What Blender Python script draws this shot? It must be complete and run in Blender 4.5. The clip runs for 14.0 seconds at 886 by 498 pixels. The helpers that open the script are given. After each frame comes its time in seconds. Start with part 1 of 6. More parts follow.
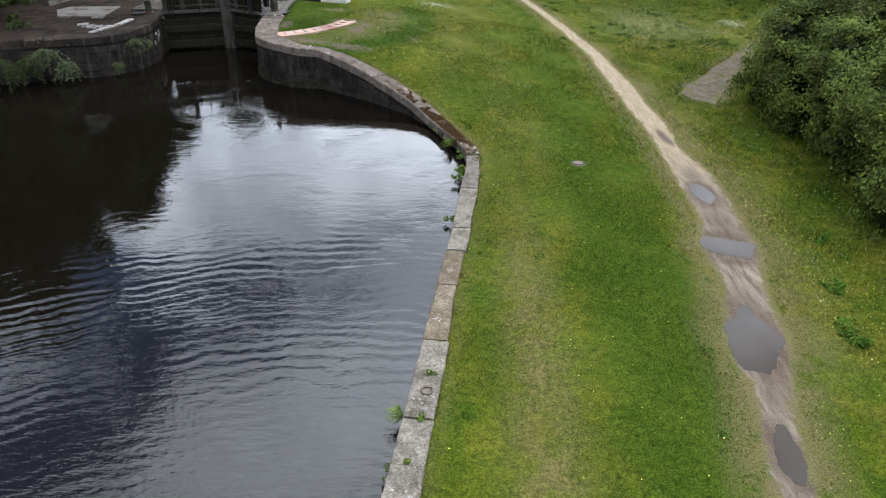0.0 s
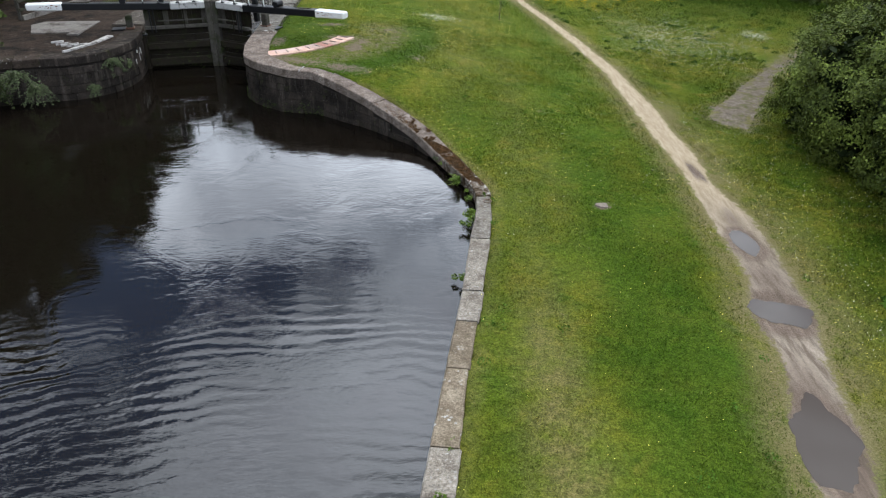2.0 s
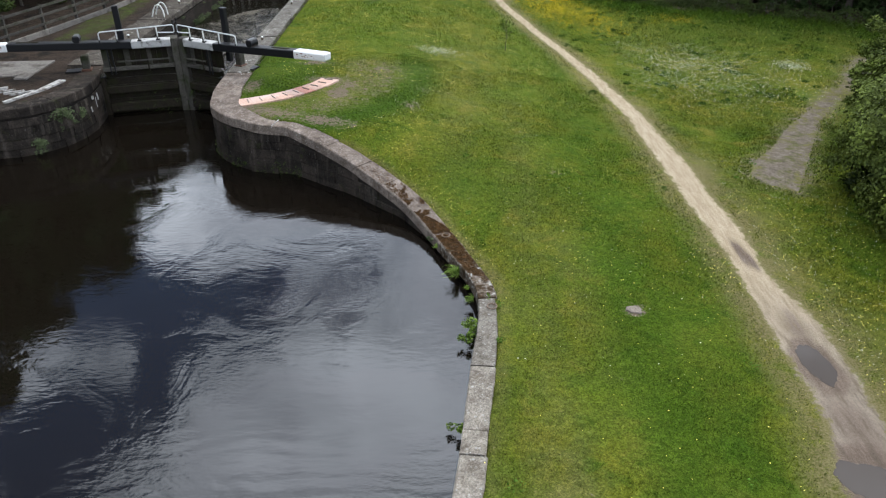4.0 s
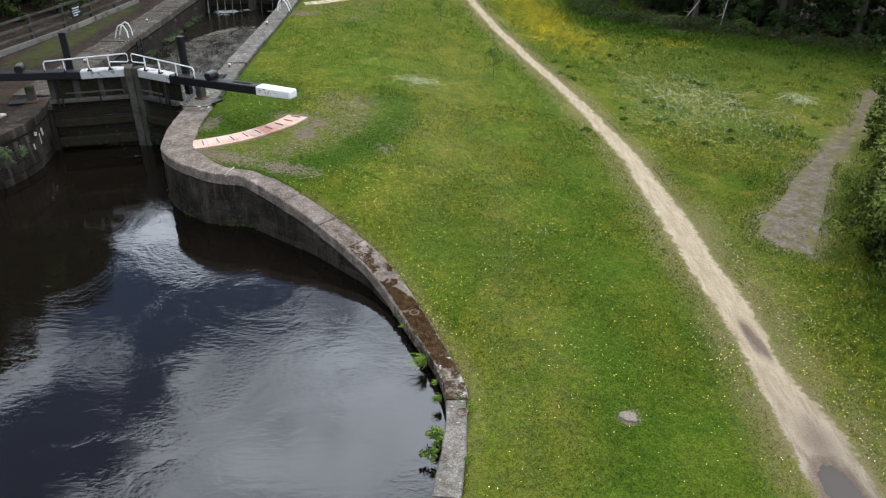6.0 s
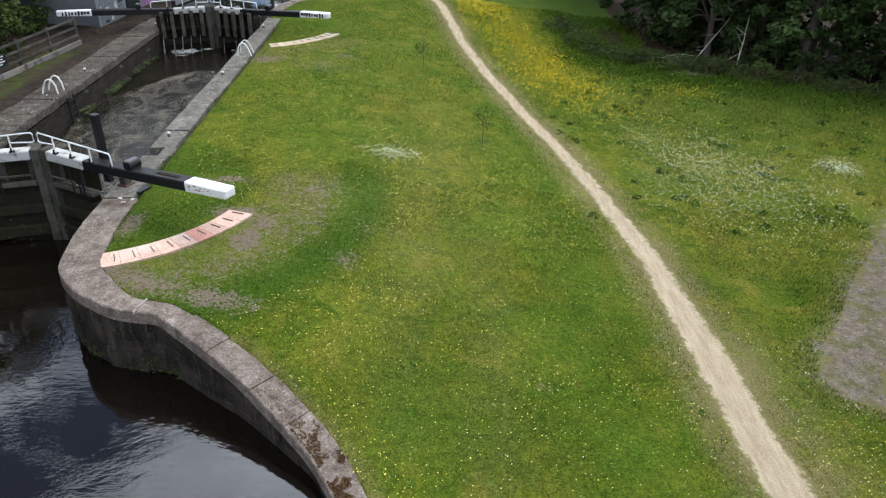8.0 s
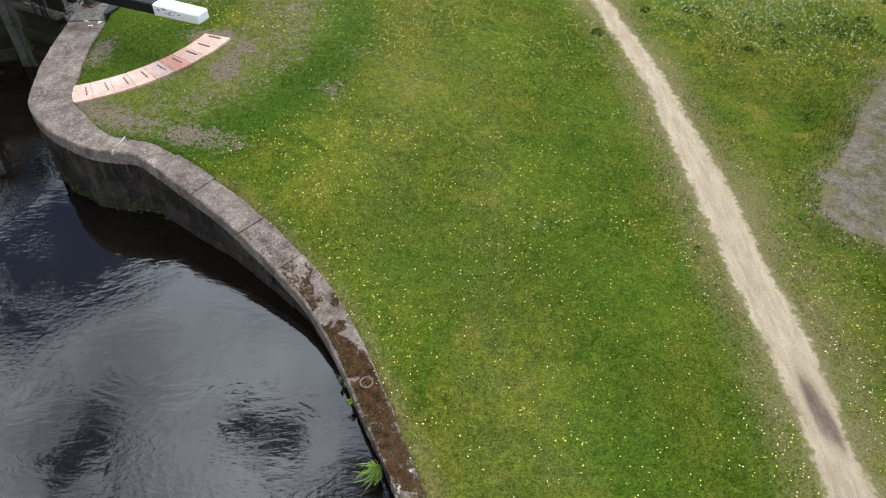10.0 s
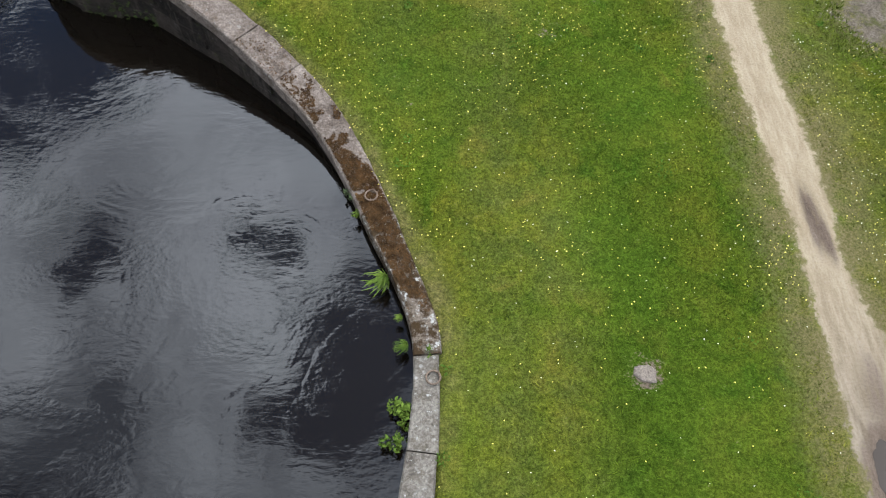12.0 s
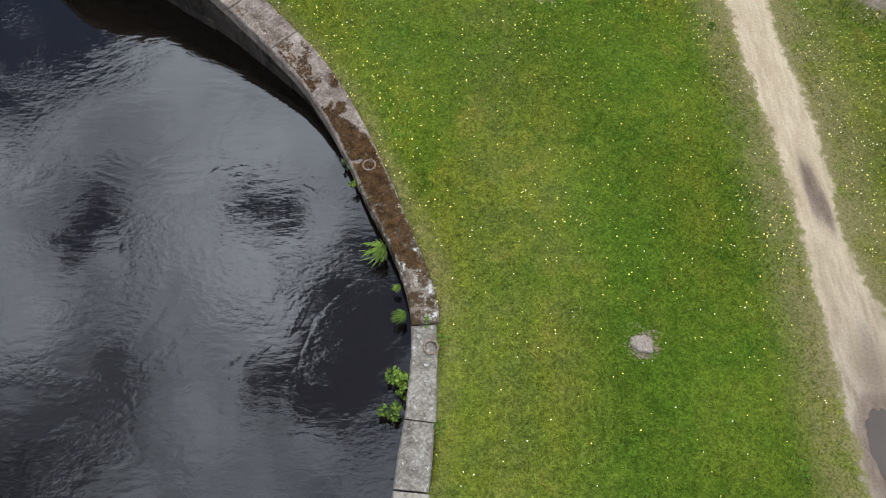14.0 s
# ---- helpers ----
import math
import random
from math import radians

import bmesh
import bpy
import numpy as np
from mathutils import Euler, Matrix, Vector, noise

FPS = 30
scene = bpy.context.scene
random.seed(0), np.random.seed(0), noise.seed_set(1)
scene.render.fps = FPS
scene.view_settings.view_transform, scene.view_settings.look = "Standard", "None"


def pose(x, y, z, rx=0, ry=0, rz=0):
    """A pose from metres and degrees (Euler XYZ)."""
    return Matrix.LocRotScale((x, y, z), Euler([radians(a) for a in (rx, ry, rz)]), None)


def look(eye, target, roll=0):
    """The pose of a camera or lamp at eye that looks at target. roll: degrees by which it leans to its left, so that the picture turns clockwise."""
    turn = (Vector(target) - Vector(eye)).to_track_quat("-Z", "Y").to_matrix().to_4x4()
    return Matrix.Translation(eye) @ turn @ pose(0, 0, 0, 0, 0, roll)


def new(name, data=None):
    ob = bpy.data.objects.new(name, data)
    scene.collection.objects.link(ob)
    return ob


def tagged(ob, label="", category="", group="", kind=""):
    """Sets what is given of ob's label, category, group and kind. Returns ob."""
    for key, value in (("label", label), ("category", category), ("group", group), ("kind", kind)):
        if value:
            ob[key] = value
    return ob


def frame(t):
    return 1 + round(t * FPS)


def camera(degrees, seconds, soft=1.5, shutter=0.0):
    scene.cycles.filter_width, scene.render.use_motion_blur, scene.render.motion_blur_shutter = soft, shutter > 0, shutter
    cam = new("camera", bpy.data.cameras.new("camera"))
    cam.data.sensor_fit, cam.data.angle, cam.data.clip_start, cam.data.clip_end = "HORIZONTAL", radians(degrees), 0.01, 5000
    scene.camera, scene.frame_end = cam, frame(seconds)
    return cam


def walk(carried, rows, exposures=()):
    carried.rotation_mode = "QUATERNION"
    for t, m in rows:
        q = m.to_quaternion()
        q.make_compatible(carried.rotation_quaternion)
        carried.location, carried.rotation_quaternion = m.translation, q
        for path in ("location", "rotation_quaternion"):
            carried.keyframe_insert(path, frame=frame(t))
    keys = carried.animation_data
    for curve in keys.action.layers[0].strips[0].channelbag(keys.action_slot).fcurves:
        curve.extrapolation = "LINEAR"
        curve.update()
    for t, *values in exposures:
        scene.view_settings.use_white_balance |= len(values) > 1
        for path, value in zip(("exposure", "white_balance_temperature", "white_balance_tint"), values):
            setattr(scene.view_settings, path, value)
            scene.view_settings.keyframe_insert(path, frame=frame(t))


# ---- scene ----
cam = camera(61.4, 14.0, 1.2)
# seconds, x, y, z, pitch, roll, yaw
ROWS = [
    (0, 0.031, -1.086, 7.362, -29.73, 0.26, -0.59),
    (0.5, 0.010, -0.850, 7.363, -29.72, 0.30, -0.61),
    (1, -0.006, -0.398, 7.360, -29.66, 0.26, -0.49),
    (1.5, -0.047, 0.271, 7.366, -29.68, 0.16, -0.45),
    (2, -0.078, 1.320, 7.369, -29.77, 0.12, -0.47),
    (2.5, -0.099, 2.478, 7.388, -29.84, 0.08, -0.48),
    (3, -0.141, 3.816, 7.504, -29.77, 0.21, -0.65),
    (3.2, -0.110, 4.173, 7.521, -29.54, 0.00, -0.56),
    (5.3, 0.657, 6.280, 7.697, -29.82, -0.67, 0.64),
    (5.5, 0.681, 6.570, 7.713, -29.73, -0.56, 0.43),
    (6, 0.694, 7.479, 7.836, -29.42, 0.23, -0.20),
    (6.5, 0.773, 8.609, 7.937, -29.28, 0.22, -0.37),
    (7, 0.896, 10.080, 8.080, -29.31, 0.11, -0.48),
    (7.2, 0.920, 10.569, 8.098, -28.96, 0.50, -0.91),
    (9.3, 1.249, 12.981, 8.563, -29.34, -0.25, -0.49),
    (9.4, 1.255, 12.953, 8.544, -29.75, -0.30, -0.48),
    (9.5, 1.262, 12.926, 8.525, -30.59, -0.35, -0.47),
    (9.7, 1.224, 12.864, 8.493, -35.55, -0.32, -0.64),
    (9.8, 1.205, 12.833, 8.478, -38.83, -0.30, -0.72),
    (9.9, 1.186, 12.802, 8.462, -41.60, -0.29, -0.80),
    (10, 1.167, 12.771, 8.447, -43.99, -0.27, -0.89),
    (10.1, 1.160, 12.788, 8.449, -45.76, -0.20, -0.93),
    (10.2, 1.153, 12.805, 8.451, -49.13, -0.13, -0.97),
    (10.3, 1.146, 12.822, 8.453, -50.11, -0.06, -1.02),
    (10.4, 1.139, 12.839, 8.455, -50.75, 0.01, -1.06),
    (10.5, 1.132, 12.856, 8.457, -50.92, 0.08, -1.10),
    (10.6, 1.128, 12.842, 8.451, -51.10, 0.04, -1.08),
    (10.7, 1.123, 12.827, 8.444, -51.75, 0.00, -1.07),
    (10.8, 1.119, 12.813, 8.438, -53.33, -0.04, -1.05),
    (10.9, 1.114, 12.798, 8.432, -54.96, -0.08, -1.03),
    (11, 1.110, 12.784, 8.426, -57.09, -0.12, -1.02),
    (11.2, 1.098, 12.790, 8.421, -58.00, -0.04, -1.11),
    (11.5, 1.080, 12.799, 8.413, -58.25, 0.09, -1.25),
    (12, 1.052, 12.806, 8.410, -58.27, 0.12, -1.37),
    (12.5, 1.056, 12.799, 8.408, -58.23, 0.10, -1.25),
    (12.6, 1.056, 12.803, 8.407, -58.90, 0.10, -1.26),
    (12.7, 1.056, 12.806, 8.407, -59.60, 0.10, -1.27),
    (12.8, 1.056, 12.810, 8.406, -60.50, 0.09, -1.28),
    (12.9, 1.056, 12.813, 8.406, -60.78, 0.09, -1.29),
    (13, 1.056, 12.817, 8.405, -60.84, 0.09, -1.30),
    (13.5, 1.070, 12.834, 8.415, -60.85, 0.10, -1.23),
    (14, 1.084, 12.853, 8.442, -60.89, 0.13, -1.32),
]
walk(cam, [(t, pose(x, y, z, 90 + p, 0, w) @ pose(0, 0, 0, 0, 0, r)) for t, x, y, z, p, r, w in ROWS],
     [(0.0, -0.05), (3.0, -0.03), (6.5, 0.08), (14.0, 0.1)])

# ---- light ----
SUN_AZ, SUN_EL = radians(36), radians(58)
world = bpy.data.worlds.new("world")
scene.world = world
world.use_nodes = True
wt = world.node_tree
wt.nodes.clear()


def node(nt, kind, ins=None, **props):
    n = nt.nodes.new(kind)
    if "operation" in props:
        n.operation = props["operation"]
    if "data_type" in props:
        n.data_type = props["data_type"]
    if "blend_type" in props:
        n.blend_type = props["blend_type"]
    if "attribute_name" in props:
        n.attribute_name = props["attribute_name"]
    if "interpolation_type" in props:
        n.interpolation_type = props["interpolation_type"]
    for k, v in (ins or {}).items():
        s = n.inputs[k]
        if isinstance(v, bpy.types.NodeSocket):
            nt.links.new(v, s)
        else:
            s.default_value = v
    return n


sky = node(wt, "ShaderNodeTexSky")
sky.sky_type, sky.sun_disc, sky.sun_elevation, sky.sun_rotation = "NISHITA", False, SUN_EL, SUN_AZ
tc = node(wt, "ShaderNodeTexCoord")
sx = node(wt, "ShaderNodeSeparateXYZ", {0: tc.outputs["Generated"]})
zz = node(wt, "ShaderNodeMath", {0: sx.outputs["Z"], 1: 0.18}, operation="ADD")
zm = node(wt, "ShaderNodeMath", {0: zz.outputs[0], 1: 0.12}, operation="MAXIMUM")
cx = node(wt, "ShaderNodeMath", {0: sx.outputs["X"], 1: zm.outputs[0]}, operation="DIVIDE")
cy = node(wt, "ShaderNodeMath", {0: sx.outputs["Y"], 1: zm.outputs[0]}, operation="DIVIDE")


def sky_sum(op, a, b=0.0):
    n = node(wt, "ShaderNodeMath", operation=op)
    for k, v in ((0, a), (1, b)):
        if isinstance(v, bpy.types.NodeSocket):
            wt.links.new(v, n.inputs[k])
        else:
            n.inputs[k].default_value = v
    return n.outputs[0]


def lump(u0, v0, su, sv, amount):
    """A soft-edged patch of the cloud deck, torn by the wisps in its coordinates."""
    a = sky_sum("POWER", sky_sum("DIVIDE", sky_sum("SUBTRACT", cu, u0), su), 2.0)
    b = sky_sum("POWER", sky_sum("DIVIDE", sky_sum("SUBTRACT", cw, v0), sv), 2.0)
    return sky_sum("MULTIPLY", sky_sum("EXPONENT", sky_sum("MULTIPLY", sky_sum("ADD", a, b), -1.0)), amount)


cv = node(wt, "ShaderNodeCombineXYZ", {"X": cx.outputs[0], "Y": cy.outputs[0], "Z": 1347.54})
wisp = node(wt, "ShaderNodeSeparateXYZ", {0: node(wt, "ShaderNodeTexNoise", {"Vector": cv.outputs[0], "Scale": 6.5, "Detail": 7.0, "Roughness": 0.62}).outputs["Color"]})
cu = sky_sum("ADD", cx.outputs[0], sky_sum("MULTIPLY", sky_sum("SUBTRACT", wisp.outputs["X"], 0.5), 0.27))
cw = sky_sum("ADD", cy.outputs[0], sky_sum("MULTIPLY", sky_sum("SUBTRACT", wisp.outputs["Y"], 0.5), 0.27))
cn = node(wt, "ShaderNodeTexNoise", {"Vector": cv.outputs[0], "Scale": 1.8, "Detail": 6.0, "Roughness": 0.52, "Distortion": 0.3})
# breaks of blue between the clouds
gaps = [lump(*g) for g in ((-0.42, 1.11, 0.20, 0.10, 1.0), (-0.15, 1.25, 0.16, 0.04, 0.5), (-0.46, 0.97, 0.06, 0.10, 0.75), (-0.44, 0.87, 0.045, 0.06, 0.6), (-0.59, 0.81, 0.10, 0.07, 1.1),
                           (-0.48, 0.77, 0.05, 0.04, 0.6), (-0.45, 0.50, 0.055, 0.10, 0.95), (-0.21, 0.53, 0.045, 0.05, 0.95), (-0.08, 0.40, 0.08, 0.10, 1.25), (-0.14, 0.30, 0.10, 0.05, 1.0), (-0.37, 0.29, 0.05, 0.04, 0.5), (-0.44, 0.19, 0.14, 0.05, 0.8))]
gap = gaps[0]
for g in gaps[1:]:
    gap = sky_sum("ADD", gap, g)
deck = node(wt, "ShaderNodeMapRange", {"Value": cn.outputs["Fac"], "From Min": 0.34, "From Max": 0.46}).outputs[0]
cover = node(wt, "ShaderNodeMapRange", {"Value": sky_sum("SUBTRACT", deck, gap), "From Min": 0.22, "From Max": 0.64}, interpolation_type="SMOOTHSTEP").outputs[0]
# thin bright cloud and thick grey cloud
cb = node(wt, "ShaderNodeTexNoise", {"Vector": cv.outputs[0], "Scale": 3.913, "Detail": 8.0, "Roughness": 0.64, "Distortion": 0.5})
shine = sky_sum("ADD", sky_sum("MULTIPLY", sky_sum("SUBTRACT", cb.outputs["Fac"], 0.5), 2.6), 0.42)
for g in ((-0.02, 1.72, 0.50, 0.26, 0.62), (-0.04, 0.80, 0.22, 0.14, 0.55), (-0.22, 0.60, 0.16, 0.15, 0.55), (-0.20, 0.46, 0.09, 0.08, 0.50), (-0.44, 0.22, 0.18, 0.12, -0.52), (-0.27, 0.36, 0.11, 0.09, 0.45), (-0.20, 1.0, 0.25, 0.12, 0.12)):
    shine = sky_sum("ADD", shine, lump(*g))
cc = node(wt, "ShaderNodeMix", data_type="RGBA")
wt.links.new(shine, cc.inputs[0])
cc.clamp_factor = True
cc.inputs[6].default_value, cc.inputs[7].default_value = (8.0, 9.8, 13.4, 1), (64, 70, 79, 1)
sm_ = node(wt, "ShaderNodeMix", data_type="RGBA")
wt.links.new(cover, sm_.inputs[0])
sb = node(wt, "ShaderNodeMix", data_type="RGBA", blend_type="MULTIPLY")
sb.inputs[0].default_value, sb.inputs[7].default_value = 1.0, (1.5, 1.65, 1.9, 1)
wt.links.new(sky.outputs[0], sb.inputs[6])
toward = node(wt, "ShaderNodeVectorMath", {0: tc.outputs["Generated"], 1: (math.sin(SUN_AZ) * math.cos(SUN_EL), math.cos(SUN_AZ) * math.cos(SUN_EL), math.sin(SUN_EL))}, operation="DOT_PRODUCT")
glow = node(wt, "ShaderNodeMapRange", {"Value": toward.outputs["Value"], "From Min": -0.5, "From Max": 0.95, "To Min": 0.30, "To Max": 1.30})
cg = node(wt, "ShaderNodeMix", data_type="RGBA", blend_type="MULTIPLY")
cg.inputs[0].default_value = 1.0
wt.links.new(cc.outputs[2], cg.inputs[6])
wt.links.new(glow.outputs[0], cg.inputs[7])
wt.links.new(sb.outputs[2], sm_.inputs[6])
wt.links.new(cg.outputs[2], sm_.inputs[7])
bg = node(wt, "ShaderNodeBackground", {"Color": sm_.outputs[2], "Strength": 0.072})
node(wt, "ShaderNodeOutputWorld", {"Surface": bg.outputs[0]})
sun = new("sun", bpy.data.lights.new("sun", "SUN"))
sun.data.energy, sun.data.angle, sun.data.color = 1.5, radians(18), (1.0, 0.90, 0.74)
sun_dir = Vector((math.sin(SUN_AZ) * math.cos(SUN_EL), math.cos(SUN_AZ) * math.cos(SUN_EL), math.sin(SUN_EL)))
sun.matrix_world = look(sun_dir * 60, (0, 0, 0))
scene.view_settings.exposure = 0.0


# ---- materials ----
def principled(name, rough=0.8, spec=0.5, metal=0.0):
    m = bpy.data.materials.new(name)
    m.use_nodes = True
    nt = m.node_tree
    b = nt.nodes["Principled BSDF"]
    b.inputs["Roughness"].default_value = rough
    b.inputs["Specular IOR Level"].default_value = spec
    b.inputs["Metallic"].default_value = metal
    return m, nt, b


def world_coords(nt):
    return node(nt, "ShaderNodeNewGeometry").outputs["Position"]


def noise_tex(nt, vec, scale, detail=4.0, rough=0.55, dist=0.0):
    return node(nt, "ShaderNodeTexNoise", {"Vector": vec, "Scale": scale, "Detail": detail, "Roughness": rough, "Distortion": dist}).outputs["Fac"]


def ramp(nt, fac, lo, hi, c0=(0, 0, 0, 1), c1=(1, 1, 1, 1)):
    r = node(nt, "ShaderNodeValToRGB", {"Fac": fac})
    e = r.color_ramp.elements
    e[0].position, e[1].position, e[0].color, e[1].color = lo, hi, c0, c1
    return r.outputs["Color"]


def band(nt, fac, lo, hi, flip=False):
    n = node(nt, "ShaderNodeMapRange", {"Value": fac, "From Min": lo, "From Max": hi, "To Min": float(flip), "To Max": float(not flip)}, interpolation_type="SMOOTHSTEP")
    return n.outputs[0]


def mix(nt, fac, a, b, mode="MIX"):
    n = node(nt, "ShaderNodeMix", data_type="RGBA", blend_type=mode)
    for i, v in ((0, fac), (6, a), (7, b)):
        if isinstance(v, bpy.types.NodeSocket):
            nt.links.new(v, n.inputs[i])
        else:
            n.inputs[i].default_value = v if i == 0 else (*v[:3], 1)
    return n.outputs[2]


def calc(nt, op, a, b=0.0):
    n = node(nt, "ShaderNodeMath", operation=op)
    for i, v in ((0, a), (1, b)):
        if isinstance(v, bpy.types.NodeSocket):
            nt.links.new(v, n.inputs[i])
        else:
            n.inputs[i].default_value = v
    return n.outputs[0]


def bump(nt, b, height, strength=0.4, dist=0.02):
    n = node(nt, "ShaderNodeBump", {"Height": height, "Strength": strength, "Distance": dist})
    nt.links.new(n.outputs[0], b.inputs["Normal"])


def speckled(name, c0, c1, scale=3.0, fine=40.0, rough=0.85, spec=0.3, bumps=0.4, metal=0.0, stain=None, stain_scale=1.5, stain_at=(0.5, 0.7), dist=0.02):
    """Two colours at two scales, per-piece variation, an optional stain."""
    m, nt, b = principled(name, rough, spec, metal)
    v = world_coords(nt)
    n1, n2 = noise_tex(nt, v, scale), noise_tex(nt, v, fine, 3.0)
    col = mix(nt, ramp(nt, n1, 0.3, 0.7), c0, c1)
    col = mix(nt, 0.55, col, mix(nt, ramp(nt, n2, 0.3, 0.7), tuple(c * 0.6 for c in c0), tuple(min(1, c * 1.3) for c in c1)))
    rnd = node(nt, "ShaderNodeObjectInfo").outputs["Random"]
    col = mix(nt, 1.0, col, ramp(nt, rnd, 0, 1, (0.8, 0.8, 0.8, 1), (1.12, 1.1, 1.07, 1)), "MULTIPLY")
    if stain:
        col = mix(nt, ramp(nt, noise_tex(nt, v, stain_scale, 6.0, 0.65), *stain_at), col, stain)
    nt.links.new(col, b.inputs["Base Color"])
    bump(nt, b, calc(nt, "ADD", n2, n1), bumps, dist)
    return m


def attr(nt, name):
    return node(nt, "ShaderNodeAttribute", attribute_name=name).outputs["Fac"]


def ground_material():
    m, nt, b = principled("turf_and_tracks", 0.95, 0.04)
    v = world_coords(nt)
    big, mid, fine = noise_tex(nt, v, 0.45, 5.0, 0.6), noise_tex(nt, v, 2.2, 5.0, 0.6), noise_tex(nt, v, 28.0, 4.0, 0.7)
    grass = mix(nt, ramp(nt, big, 0.38, 0.62), (0.062, 0.094, 0.008), (0.104, 0.110, 0.013))
    grass = mix(nt, ramp(nt, mid, 0.42, 0.70), grass, (0.049, 0.077, 0.007))
    patch = noise_tex(nt, v, 1.15, 6.0, 0.62, 0.5)
    grass = mix(nt, ramp(nt, patch, 0.54, 0.66), grass, (0.040, 0.071, 0.006))
    grass = mix(nt, band(nt, patch, 0.30, 0.46, True), grass, (0.110, 0.110, 0.016))
    grass = mix(nt, attr(nt, "lush_shade"), grass, (0.037, 0.070, 0.007))
    grass = mix(nt, calc(nt, "MULTIPLY", attr(nt, "worn"), ramp(nt, mid, 0.25, 0.6)), grass, (0.128, 0.112, 0.040))
    grass = mix(nt, 0.6, grass, mix(nt, ramp(nt, fine, 0.38, 0.64), (0.34, 0.36, 0.32), (1.45, 1.45, 1.4)), "MULTIPLY")
    tuft = noise_tex(nt, v, 9.0, 4.0, 0.65)
    grass = mix(nt, 0.55, grass, mix(nt, ramp(nt, tuft, 0.36, 0.66), (0.46, 0.54, 0.48), (1.35, 1.30, 1.3)), "MULTIPLY")
    speck = noise_tex(nt, v, 75.0, 2.0, 0.6)
    grass = mix(nt, 0.6, grass, mix(nt, ramp(nt, speck, 0.36, 0.64), (0.62, 0.63, 0.58), (1.5, 1.48, 1.48)), "MULTIPLY")
    soil = mix(nt, ramp(nt, fine, 0.3, 0.7), (0.070, 0.053, 0.038), (0.160, 0.124, 0.092))
    edge = calc(nt, "MULTIPLY", calc(nt, "SUBTRACT", mid, 0.5), 0.9)
    mott = calc(nt, "ADD", calc(nt, "MULTIPLY", calc(nt, "SUBTRACT", fine, 0.5), 1.3), calc(nt, "MULTIPLY", calc(nt, "SUBTRACT", tuft, 0.5), 1.7))
    bare = band(nt, calc(nt, "ADD", calc(nt, "ADD", attr(nt, "bare"), calc(nt, "MULTIPLY", edge, 0.7)), mott), 0.36, 0.66)
    col = mix(nt, bare, grass, soil)
    wob = calc(nt, "ADD", calc(nt, "MULTIPLY", edge, 0.38), calc(nt, "ADD", calc(nt, "MULTIPLY", calc(nt, "SUBTRACT", tuft, 0.5), 0.34), calc(nt, "MULTIPLY", calc(nt, "SUBTRACT", fine, 0.5), 0.30)))
    dp = calc(nt, "ADD", attr(nt, "path"), wob)
    verge = mix(nt, ramp(nt, fine, 0.35, 0.65), (0.080, 0.076, 0.022), (0.162, 0.134, 0.070))
    vf = calc(nt, "MULTIPLY", band(nt, dp, 0.02, 0.95, True), band(nt, calc(nt, "ADD", mid, calc(nt, "MULTIPLY", fine, 0.5)), 0.50, 0.88))
    col = mix(nt, vf, col, verge)
    stretch = node(nt, "ShaderNodeMapping", {"Vector": v, "Scale": (6.5, 1.1, 1.0), "Rotation": (0, 0, 0.02)}).outputs[0]
    ruts = noise_tex(nt, stretch, 1.4, 5.0, 0.65)
    sand = mix(nt, ramp(nt, ruts, 0.36, 0.64), (0.258, 0.203, 0.134), (0.350, 0.288, 0.200))
    sand = mix(nt, ramp(nt, fine, 0.55, 0.75), sand, (0.248, 0.205, 0.155))
    sand = mix(nt, calc(nt, "MULTIPLY", attr(nt, "mud"), 0.85), sand, mix(nt, ramp(nt, ruts, 0.38, 0.64), (0.098, 0.078, 0.062), (0.265, 0.222, 0.180)))
    wet = band(nt, calc(nt, "ADD", attr(nt, "wet"), calc(nt, "MULTIPLY", calc(nt, "SUBTRACT", ruts, 0.5), 1.3)), 0.26, 0.80)
    sand = mix(nt, wet, sand, mix(nt, ramp(nt, ruts, 0.36, 0.66), (0.070, 0.050, 0.038), (0.165, 0.126, 0.096)))
    sand = mix(nt, 0.35, sand, mix(nt, ramp(nt, fine, 0.36, 0.66), (0.62, 0.60, 0.57), (1.22, 1.22, 1.22)), "MULTIPLY")
    col = mix(nt, band(nt, dp, -0.06, 0.05, True), col, sand)
    pebble = node(nt, "ShaderNodeTexVoronoi", {"Vector": v, "Scale": 34.0}).outputs["Color"]
    grit = mix(nt, 0.65, (0.130, 0.109, 0.086), mix(nt, pebble, (0.058, 0.047, 0.037), (0.225, 0.192, 0.155)))
    grit = mix(nt, band(nt, calc(nt, "ADD", mid, calc(nt, "MULTIPLY", tuft, 0.5)), 0.70, 0.92), grit, (0.085, 0.085, 0.034))
    grit = mix(nt, 0.8, grit, mix(nt, ramp(nt, noise_tex(nt, v, 5.0, 5.0, 0.7), 0.32, 0.68), (0.50, 0.47, 0.44), (1.25, 1.25, 1.23)), "MULTIPLY")
    dg = calc(nt, "ADD", attr(nt, "gravel"), calc(nt, "MULTIPLY", wob, 4.2))
    gv = calc(nt, "MULTIPLY", band(nt, dg, 0.0, 0.7, True), band(nt, calc(nt, "ADD", mid, calc(nt, "MULTIPLY", fine, 0.5)), 0.52, 0.9))
    col = mix(nt, gv, col, verge)
    col = mix(nt, band(nt, dg, -0.12, 0.14, True), col, grit)
    dirt = mix(nt, ramp(nt, mid, 0.3, 0.7), (0.011, 0.008, 0.006), (0.036, 0.025, 0.018))
